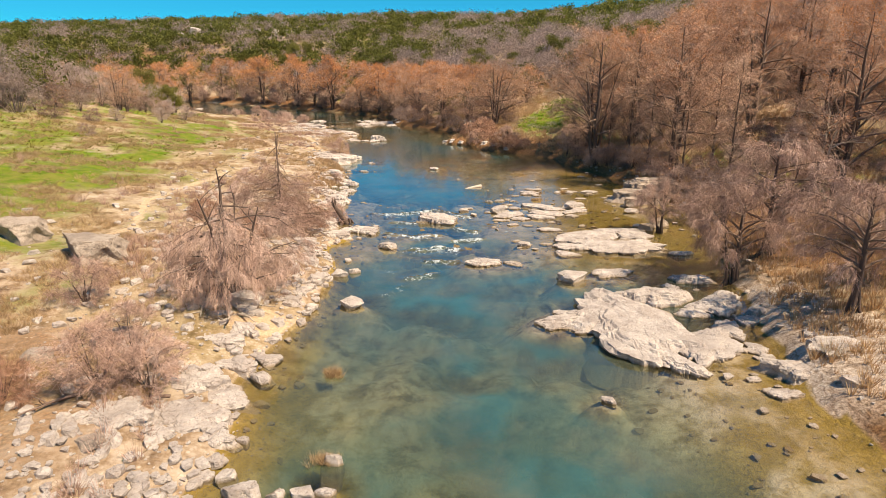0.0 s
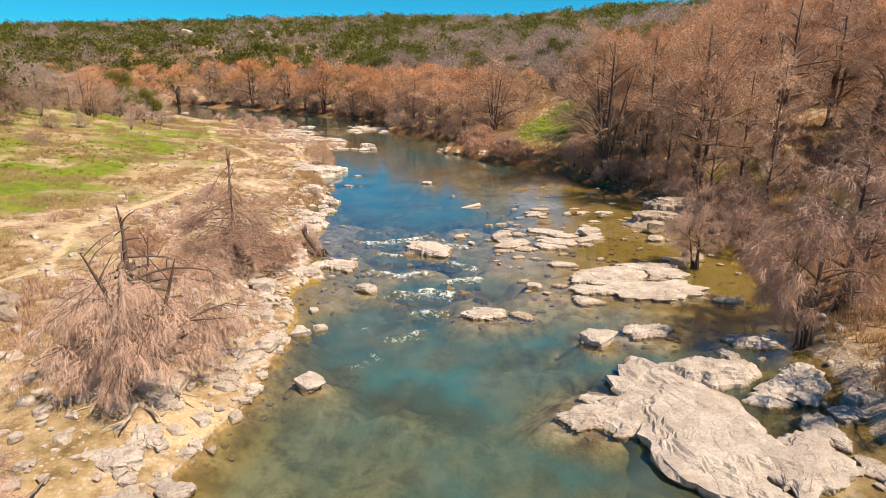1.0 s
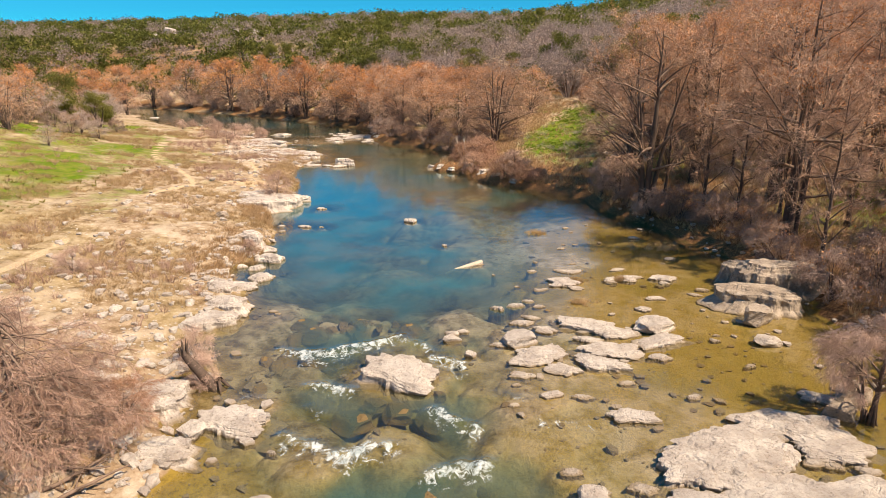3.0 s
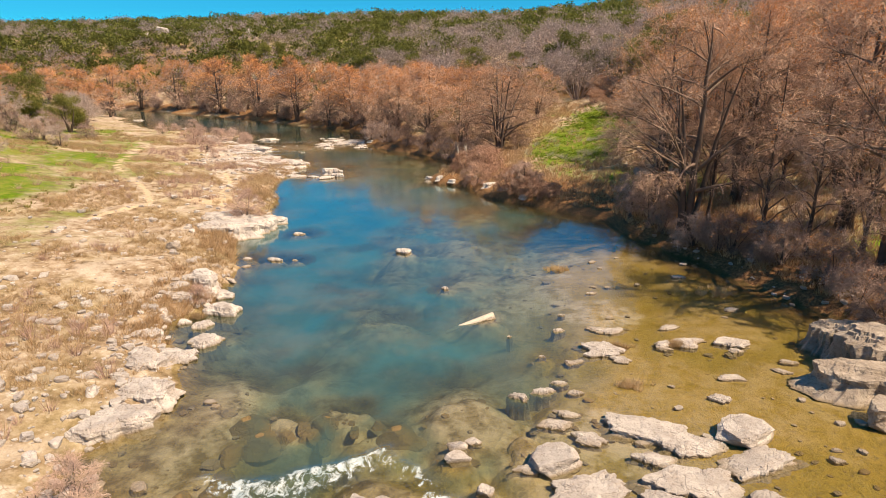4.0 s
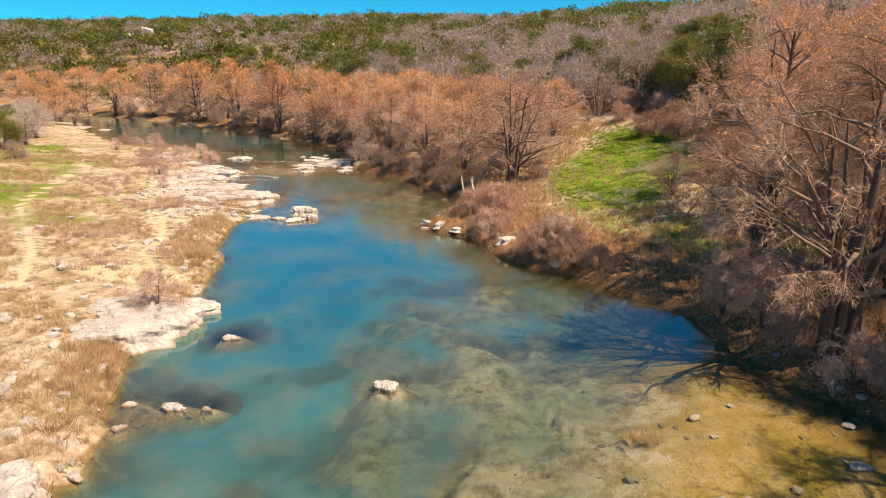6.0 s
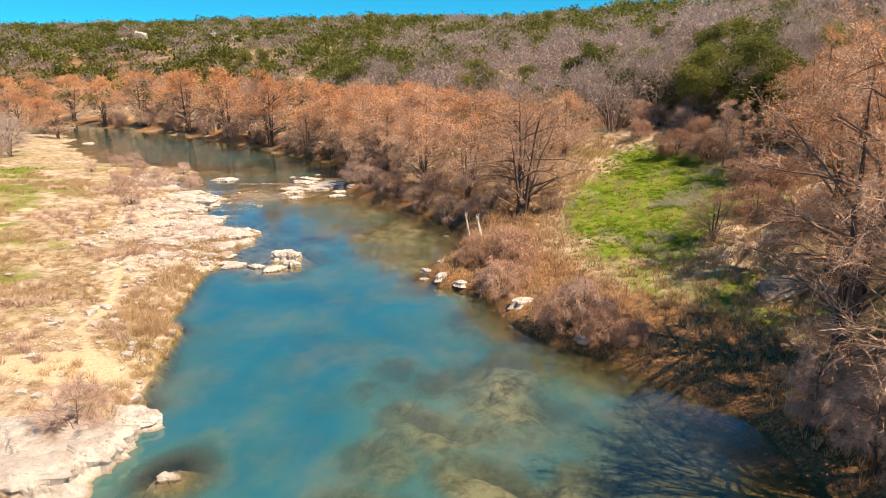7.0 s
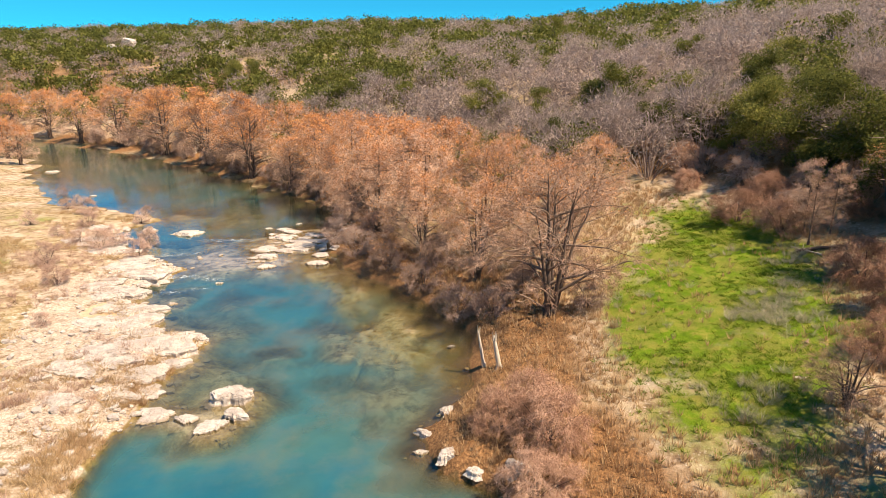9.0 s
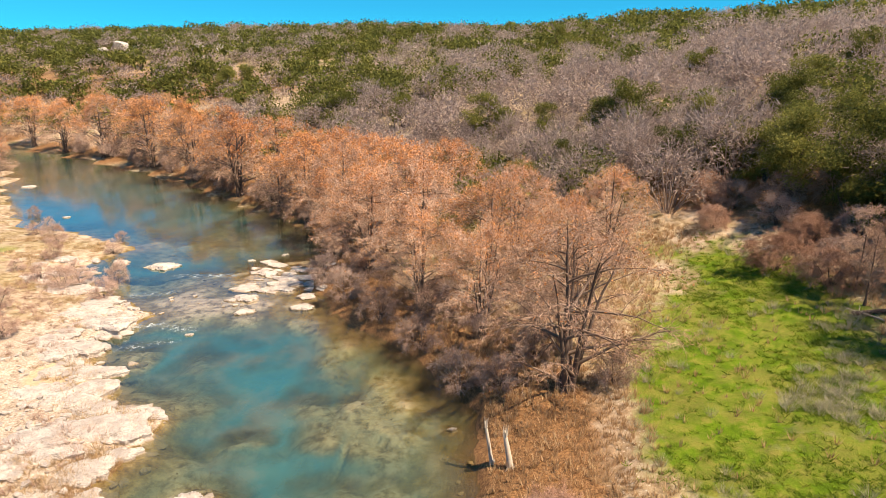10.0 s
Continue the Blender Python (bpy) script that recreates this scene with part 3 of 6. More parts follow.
def cover(x, y, wet, dl, dr):
    """Weights of bare stone, meadow and leaf litter."""
    left = dl < dr
    shore = np.where(left, 1 - step(3, 13, dl), 0.75 * (1 - step(0.5, 2.5, dr)) * (1 - 0.85 * step(52, 58, y) * (1 - step(92, 98, y))))
    stone = 0.12 * np.where(left, 1 - step(14, 26, dl), 0) + (0.24 + 0.20 * step(96, 108, y) * (1 - step(124, 138, y))) * shore
    stone += 0.5 * blob(x, y, -25, 120, 12, 26, 0.3) + 0.2 * blob(x, y, -26, 70, 9, 20)
    stone += 0.8 * blob(x, y, 15, 24, 6, 11) + 0.4 * blob(x, y, 15, 40, 5, 8)
    meadow = np.where(left, step(15, 24, dl) * (1 - step(60, 90, dl)) * 0.60 + 0.34 * step(8, 13, dl) * (1 - step(18, 26, dl)), 0.30 * step(5, 9, dr) * (1 - step(26, 34, dr)) * step(34, 46, y))
    meadow += np.where(left, 0.0, 0.5 * step(60, 110, dr)) + blob(x, y, 22.4, 118, 9.6, 26, -0.36) * (-0.20 + 2.2 * fbm(x, y, 4, 6, 4)) + 0.25 * blob(x, y, 22, 108, 13, 30, -0.3) + blob(x, y, 23, 90, 9, 8) * 0.3 + 0.5 * blob(x, y, 32, 60, 12, 18)
    litter = np.where(left, 0.0, step(-0.6, 0.4, dr) * (0.95 - 0.55 * step(5, 10, dr) - 0.5 * step(26, 34, dr) * (y < 300)) + step(28, 38, dr) * (0.75 - 0.50 * np.maximum(step(80, 150, dr), step(165, 190, y))))
    litter = litter * (1 - 0.8 * blob(x, y, 16, 25, 8, 13)) * (1 - 0.2 * blob(x, y, 10, 106, 12, 22)) * (1 - np.clip(meadow, 0, 1)) + np.where(left, step(60, 90, dl) * 0.5 + 0.5 * blob(x, y, -15, 17, 8, 11), 0)
    return np.stack([np.clip(stone, 0, 1), np.clip(meadow, 0, 1), np.clip(litter, 0, 1)], -1)


ground_me = mesh_np("ground", np.stack([XX, YY, ZZ], -1).reshape(-1, 3), grid_tris(), M_GROUND, True)
weight(ground_me, "cover", cover(XX, YY, WET, DL, DR).reshape(-1, 3))
weight(ground_me, "bed", np.where(WET, 1.0, 1 - step(0.02, 0.18, ZZ)).ravel())
weight(ground_me, "gold", np.clip(blob(XX, YY, 15, 56, 15, 30) * 1.4 + 0.7 * blob(XX, YY, 0, 42, 13, 14) * step(0.4, 0.6, fbm(XX, YY, 2.4, 4, 3)) + 0.7 * blob(XX, YY, 13, 16, 8, 12) + 0.75 * blob(XX, YY, -5, 14, 5, 11) + 0.6 * blob(XX, YY, -7, 37, 2.5, 8) + 0.5 * blob(XX, YY, 1.5, 114, 4.5, 18, 0.32), 0, 1).ravel())
weight(ground_me, "pale", np.maximum(0.95 * step(0.0, 0.2, mounds(XX, YY)[0]), step(0.12, 0.40, pillows(XX, YY)) * (1 - 0.75 * blob(XX, YY, 14, 58, 15, 30))).ravel() * (1 - 0.55 * blob(XX, YY, 0, 43, 13, 15)).ravel() * step(0.6, 3.0, np.minimum(DL, DR)).ravel())
# darker strip within a few metres of the right water line, from the pool upstream
weight(ground_me, "dark_edge", ((1 - step(0.8, 3.6, DR)) * step(50, 58, YY) * (1 - 0.6 * step(125, 140, YY))).ravel())
TREAD = np.minimum(away(XX, YY, TRAIL) / 0.36, away(XX, YY, SPUR) / 0.36)
beach = blob(XX, YY, -18.5, 85.5, 4.8, 2.6) + blob(XX, YY, -8.5, 24.5, 2.0, 2.2) + blob(XX, YY, -26.5, 122, 5, 4.5)
weight(ground_me, "path", np.clip(np.maximum(0.8 * (1 - step(0.5, 1.3, TREAD)) * step(0.30, 0.44, fbm(XX, YY, 9, 6, 2)), beach), 0, 1).ravel())
tagged(new("ground", ground_me), "stony river valley floor with dry grass, meadow and wooded hills", "ground", kind="structure")

# white water: lines of broken current, each a width, a strength and its way
CURRENTS = [(0.8, 0.7, [(-28, 131.5), (-25, 132.4), (-21.5, 131.0)]), (0.9, 0.6, [(-31, 140), (-28, 140.5)]), (0.9, 0.6, [(-29, 146.5), (-23, 146.5)]), (0.8, 0.5, [(-26.0, 127.0), (-22.5, 128.5)]),
            (0.45, 0.6, [(5.0, 42.8), (6.4, 42.4)]), (0.35, 0.5, [(-4.0, 33.5), (-3.0, 33.0)]), (0.4, 0.55, [(-2.2, 30.6), (-2.9, 29.0)]), (0.35, 0.45, [(10.6, 38.0), (11.6, 37.6)])]
# sills of the riffle over which the water breaks: both ends, the length of the tail downstream, strength
SILLS = [(-5.9, 48.5, -4.6, 47.8, 0.9, 0.8), (-4.8, 48.2, -2.6, 48.6, 1.5, 1.0), (-3.0, 48.7, -0.6, 49.9, 1.3, 1.0), (-0.6, 49.8, 0.9, 48.6, 0.8, 0.85), (0.9, 47.9, 2.1, 47.2, 1.6, 0.95), (-3.9, 45.5, -2.2, 45.0, 0.8, 0.85),
         (1.2, 43.6, 2.4, 42.6, 1.2, 0.85), (-4.0, 41.9, -2.2, 41.0, 1.0, 1.0), (-2.4, 41.1, -0.5, 41.6, 1.3, 1.0), (1.0, 40.0, 2.9, 40.5, 0.9, 0.9), (-2.4, 38.0, -0.9, 37.6, 1.1, 0.8), (-0.6, 38.2, 0.9, 37.9, 2.0, 1.0),
         (-0.9, 35.2, 0.6, 34.9, 1.2, 0.7), (-1.9, 31.9, -0.4, 32.6, 1.0, 0.6), (-6.4, 44.4, -5.4, 44.0, 0.6, 0.5), (-3.6, 43.6, -2.9, 43.2, 0.5, 0.6), (3.6, 44.6, 4.4, 44.2, 0.5, 0.5)]
foam = np.zeros_like(XX)
WX, WY = XX + 0.9 * (fbm(XX, YY, 1.3, 3, 3) - 0.5), YY + 0.9 * (fbm(XX, YY, 1.3, 6, 3) - 0.5)
for wide, strong, line in CURRENTS:
    foam = np.maximum(foam, strong * np.exp(-((away(WX, WY, line) / (1.15 * wide)) ** 2)))
crest = np.zeros_like(XX)
for ax, ay, bx, by, tail, strong in SILLS:
    t = np.clip((WX - ax) / (bx - ax), 0, 1)
    side = np.maximum(np.maximum(ax - WX, WX - bx), 0)
    drop = ay + (by - ay) * t - WY
    body = np.where(drop < 0, np.exp(-((drop / 0.22) ** 2)), np.exp(-((drop / tail) ** 2))) * np.exp(-((side / 0.30) ** 2)) * strong
    foam = np.maximum(foam, body * (0.72 + 0.28 * np.exp(-np.maximum(drop, 0) / 0.35)))
    crest = np.maximum(crest, np.exp(-((drop / 0.3) ** 2)) * np.exp(-((side / 0.4) ** 2)) * strong)
foam = foam * (0.55 + 0.9 * fbm(XX * 1.3, YY * 0.6, 1.0, 5, 3))
WZ = foam * 0.20 * (fbm(XX, YY, 0.9, 2, 3) - 0.4) + 0.09 * crest
near_water = WET | (np.minimum(DL, DR) < 4)
cells = near_water[:-1, :-1] | near_water[1:, :-1] | near_water[1:, 1:] | near_water[:-1, 1:]
water_tris = grid_tris(cells)
used, index = np.unique(water_tris, return_inverse=True)
water_v = np.stack([XX, YY, WZ], -1).reshape(-1, 3)[used]
water_me = mesh_np("water", water_v, index.reshape(-1, 3), M_WATER, True)
weight(water_me, "depth", np.clip(-ZZ / 2.8, 0, 1).ravel()[used])
weight(water_me, "foam", foam.ravel()[used])
tagged(new("water", water_me), "clear teal river with shallow riffles and white water", "river", kind="structure")


def ground_z(x, y):
    return float(land(np.array([x]), np.array([y]))[0][0])

# ---- trees ----
def unit(v):
    return v / (np.linalg.norm(v, axis=-1, keepdims=True) + 1e-9)


def tube(line, radii, sides):
    """A tapered tube along a broken line."""
    line, radii = np.asarray(line, float), np.asarray(radii, float)
    way = unit(np.gradient(line, axis=0))
    ref = np.array([1.0, 0.2, 0.1]) if abs(way[0][0]) < 0.8 else np.array([0.1, 1.0, 0.2])
    a = unit(np.cross(way, ref))
    b = np.cross(way, a)
    ang = np.arange(sides) * 2 * np.pi / sides
    ring = a[:, None] * np.cos(ang)[None, :, None] + b[:, None] * np.sin(ang)[None, :, None]
    v = (line[:, None] + ring * radii[:, None, None]).reshape(-1, 3)
    i = np.arange(len(line) - 1)[:, None] * sides
    j = np.arange(sides)[None]
    p, q = (i + j).ravel(), (i + (j + 1) % sides).ravel()
    return v, np.concatenate([np.stack([p, q, q + sides], 1), np.stack([p, q + sides, p + sides], 1)])


def spikes(start, end, radius):
    """Many thin three-sided twigs at once."""
    way = unit(end - start)
    ref = unit(np.cross(way, np.random.default_rng(len(start)).normal(size=way.shape)))
    other = np.cross(way, ref)
    n = len(start)
    r = np.broadcast_to(np.asarray(radius, float), (n,))[:, None]
    ring = [start + r * (ref * math.cos(t) + other * math.sin(t)) for t in (0.0, 2.094, 4.189)]
    v = np.stack([*ring, end], 1).reshape(-1, 3)
    k = np.arange(n)[:, None] * 4
    return v, np.concatenate([k + [0, 1, 3], k + [1, 2, 3], k + [2, 0, 3]])


def slivers(start, end, width, rng):
    """Many flat shoots, one thin triangle each."""
    across = unit(np.cross(end - start, rng.normal(size=start.shape))) * width
    v = np.stack([start - across, start + across, end], 1).reshape(-1, 3)
    return v, np.arange(len(v)).reshape(-1, 3)


def flakes(at, size, rng):
    """Small leaf-shaped triangles."""
    n = len(at)
    a, b = unit(rng.normal(size=(n, 3))), unit(rng.normal(size=(n, 3)))
    s = size * rng.uniform(0.6, 1.4, (n, 1))
    v = np.stack([at - a * s, at + a * s, at + b * s * 1.3], 1).reshape(-1, 3)
    return v, np.arange(3 * n).reshape(-1, 3)


def joined(pieces):
    vs, fs, k = [], [], 0
    for v, f in pieces:
        vs.append(v)
        fs.append(f + k)
        k += len(v)
    return np.concatenate(vs), np.concatenate(fs)


def wander(rng, start, way, length, n, bend, lift):
    """A wavering line from start; lift pulls it up or down along its length."""
    pts, d = [np.asarray(start, float)], np.asarray(way, float)
    for _ in range(n):
        d = unit(d + rng.normal(0, bend, 3) + np.array([0, 0, lift / n]))
        pts.append(pts[-1] + d * length / n)
    return np.array(pts)


def sweep(p0, p1, p2, r0, r1, k, sides, wiggle=0.0, rng=None):
    """Many tapered, bowed limbs at once, each from p0 to p2 by way of p1."""
    t = np.linspace(0, 1, k + 1)[None, :, None]
    pts = (1 - t) ** 2 * p0[:, None] + 2 * t * (1 - t) * p1[:, None] + t * t * p2[:, None]
    if wiggle:
        long = np.linalg.norm(p2 - p0, axis=1)[:, None, None]
        pts = pts + rng.normal(0, wiggle, pts.shape) * long * t * (1.15 - t)
    way = unit(np.gradient(pts, axis=1))
    ref = np.where(np.abs(way[:, :1, 2:]) < 0.8, np.array([0.1, 0.15, 1.0]), np.array([1.0, 0.2, 0.1]))
    a = unit(np.cross(way, np.broadcast_to(ref, way.shape)))
    b = np.cross(way, a)
    ang = np.arange(sides) * 2 * np.pi / sides
    rad = np.broadcast_to(r0, len(p0))[:, None] * (1 - t[..., 0]) + np.broadcast_to(r1, len(p0))[:, None] * t[..., 0]
    v = pts[:, :, None] + (a[:, :, None] * np.cos(ang)[:, None] + b[:, :, None] * np.sin(ang)[:, None]) * rad[:, :, None, None]
    i = (np.arange(len(p0))[:, None, None] * (k + 1) + np.arange(k)[None, :, None]) * sides
    j = np.arange(sides)[None, None]
    p, q = (i + j).ravel(), (i + (j + 1) % sides).ravel()
    return v.reshape(-1, 3), np.concatenate([np.stack([p, q, q + sides], 1), np.stack([p, q + sides, p + sides], 1)])


def along(c, pick, t):
    """Place and direction on the picked ones of the bowed lines c = (p0, p1, p2)."""
    p0, p1, p2 = (q[pick] for q in c)
    t = t[:, None]
    return (1 - t) ** 2 * p0 + 2 * t * (1 - t) * p1 + t * t * p2, unit((1 - t) * (p1 - p0) + t * (p2 - p1) + 1e-6)


def canopy(seed, height, reach, girth, stems=3, low=0.2, mid=0.55, splay=0.25, limbs=26, branches=9, twigs=10, shoots=3, twig_len=0.9, droop=0.1, rise=0.12, thick=1.0,
           leaf=0, leaf_size=0.06, leaf_from=0.5, foot=0.12, bare_top=0.0, bare_from=0.45, crown_top=1.0, hang=0.0):
    """Arrays of a leafless broad tree: stems, bowed limbs that fill a lumpy round crown, branches, twigs and fine shoots."""
    rng = np.random.default_rng(seed)
    up = np.array([0, 0, 1.0])
    # stems
    az = rng.uniform(0, 6.28) + np.arange(stems) * 6.283 / stems + rng.normal(0, 0.3, stems)
    out = np.stack([np.cos(az), np.sin(az), 0 * az], 1)
    first = (np.arange(stems) == 0)[:, None]
    s0 = out * girth * (0.9 if stems > 1 else 0.0) + [0, 0, -0.3]
    s2 = np.where(first, 0.3, 1.0) * out * reach * splay * rng.uniform(0.7, 1.4, (stems, 1)) + up * height * np.where(first, 0.93, rng.uniform(0.62, 0.88, (stems, 1)))
    s1 = s0 * 1.2 + (s2 - s0) * np.array([0.30, 0.30, 0.55])
    sr = girth * np.where(first[:, 0], 1.0, rng.uniform(0.6, 0.85, stems))
    trunk = [sweep(s0, s1, s2, sr, sr * 0.12, 11, 8, 0.012, rng)]
    for b, r in zip(s0, sr):  # root flare
        for k in range(5):
            a = k * 1.257 + rng.uniform(-0.4, 0.4)
            o = np.array([math.cos(a), math.sin(a), 0])
            g = rng.uniform(1.7, 2.9)
            trunk.append(tube([b + up * (0.9 + 3.4 * r) + o * r * 0.5, b + up * 0.6 + o * r * 1.15, b + up * 0.2 + o * r * g, b - up * 0.2 + o * r * (g + 1.2)], [r * 0.4, r * 0.45, r * 0.26, r * 0.08], 5))
    stem = (s0, s1, s2)
    # limbs, aimed at a lumpy round envelope
    n = limbs
    pick = np.where(rng.random(n) < 0.4, 0, rng.integers(0, stems, n))
    u = (np.arange(n) + rng.uniform(0, 1, n)) / n
    t = low + (0.98 - low) * u
    p0, _ = along(stem, pick, t)
    a = np.arange(n) * 2.4 + rng.normal(0, 0.35, n)
    own = az[pick]
    a = np.where((pick > 0) & (u < 0.8), own + 1.1 * np.sin(a), a)
    dead = (rng.random(n) < bare_top) & (u > bare_from)
    el = -0.70 + 2.0 * u**1.15 + rng.normal(0, 0.22, n)
    d = np.stack([np.cos(a) * np.cos(el), np.sin(a) * np.cos(el), np.sin(el)], 1)
    lobes = unit(rng.normal(size=(11, 3)) + [0, 0, 0.3])
    lump = 0.80 + 0.30 * np.clip((d @ lobes.T).max(1), 0, 1) ** 6
    span = np.where(d[:, 2:] > 0, height * (np.where(dead, 1.0, crown_top)[:, None] - mid), height * (mid - foot)) * [0, 0, 1] + np.array([1, 1, 0]) * (reach * np.where(dead, 0.35, 1.0))[:, None]
    p2 = up * height * mid + d * span * (lump * rng.uniform(0.74, 1.0, n))[:, None]
    p2 = np.where(dead[:, None], p0 + (p2 - p0) * 0.7 + up * 0.2, p2)
    long = np.linalg.norm(p2 - p0, axis=1)
    p1 = p0 + (p2 - p0) * 0.5 + up * (rise * long)[:, None] + rng.normal(0, 0.07, (n, 3)) * long[:, None]
    r0 = np.clip(sr[pick] * (0.50 - 0.34 * u), 0.012, 0.2) * thick**0.4
    limb = (p0, p1, p2)
    wood = [sweep(p0, p1, p2, r0, r0 * 0.14, 6, 5, 0.034, rng)]
    # branches
    lp = np.repeat(np.flatnonzero(~dead), branches)
    t = 0.18 + 0.82 * rng.random(len(lp)) ** 0.8
    b0, w = along(limb, lp, t)
    away_mid = unit(b0 - up * height * mid * 0.85)
    d = unit(0.7 * w + 0.35 * away_mid + rng.normal(0, 0.52, b0.shape) + up * (0.10 - droop))
    bl = np.maximum(long[lp] * rng.uniform(0.20, 0.44, len(lp)) * (1.15 - 0.45 * t), 0.5 * twig_len)
    b2 = b0 + d * bl[:, None] - up * (droop * bl)[:, None]
    b1 = b0 + d * bl[:, None] * 0.55 + up * (0.14 * bl)[:, None]
    br = np.maximum(r0[lp] * (1 - 0.8 * t) * 0.5, 0.011 * thick)
    wood.append(sweep(b0, b1, b2, br, br * 0.3, 3, 3, 0.05, rng))
    # twigs and shoots
    tp = np.repeat(np.arange(len(lp)), twigs)
    t0, w = along((b0, b1, b2), tp, rng.uniform(0.1, 1.0, len(tp)))
    d = unit(0.75 * w + rng.normal(0, 0.58, t0.shape) + up * (0.12 - 1.6 * droop - hang))
    t1 = t0 + d * twig_len * rng.uniform(0.4, 1.2, (len(tp), 1))
    fine = [spikes(t0, t1, 0.010 * thick)]
    fp = np.repeat(np.arange(len(tp)), shoots)
    f0 = t0[fp] + (t1 - t0)[fp] * rng.uniform(0.2, 0.95, (len(fp), 1))
    f1 = f0 + unit(d[fp] * 0.8 + rng.normal(0, 0.55, f0.shape) - up * (droop + hang)) * twig_len * rng.uniform(0.25, 0.6, (len(fp), 1))
    fine.append(slivers(f0, f1, 0.0095 * thick, rng))
    parts = {"trunk": joined(trunk), "branchwork": joined(wood), "crown": joined(fine)}
    if leaf:
        h = (t1[:, 2] / height - leaf_from) / (1 - leaf_from)
        patch = 0.25 + rng.random(len(lp))[tp] ** 2.0 * 1.5
        p = np.clip(h, 0.0, 1) ** 0.7 * patch
        k = rng.choice(len(tp), leaf, p=p / p.sum())
        parts["foliage"] = flakes(t1[k] + rng.normal(0, 0.14, (leaf, 3)), leaf_size, rng)
    return parts


def part(name, me, parent, label=""):
    """One mesh as a part of a thing."""
    ob = new(name, me)
    ob.parent = parent
    if label:
        tagged(ob, label)
    return ob


def tree_thing(name, arrays, mats, label, category, group=""):
    """A thing whose parts are the arrays, one mesh each."""
    root = new(name)
    tagged(root, label, category, group)
    for key, (v, f) in arrays.items():
        part(key, mesh_np(key, v, f, mats[key], key in ("trunk", "branchwork")), root)
    return root


NEAR = {"trunk": M_BARK, "branchwork": M_LIMB, "crown": M_TWIGDARK, "foliage": M_RUST}
SNAG = {"trunk": M_BARK, "branchwork": M_BARK, "crown": M_TWIGPALE}
SPIRE = {"trunk": M_LIMB, "branchwork": M_LIMB, "crown": M_TWIGPALE}
PALE = {"trunk": M_BARK, "branchwork": M_LIMB, "crown": M_TWIGPALE, "foliage": M_RUST}
RED = {"trunk": M_BARK, "branchwork": M_TWIGRED, "crown": M_TWIGRED}
GREY = {"trunk": M_BARK, "branchwork": M_TWIGGREY, "crown": M_TWIGGREY, "foliage": M_RUST}

GREYOAK = {"trunk": M_BARK, "branchwork": M_TWIGGREY, "crown": M_OAK}

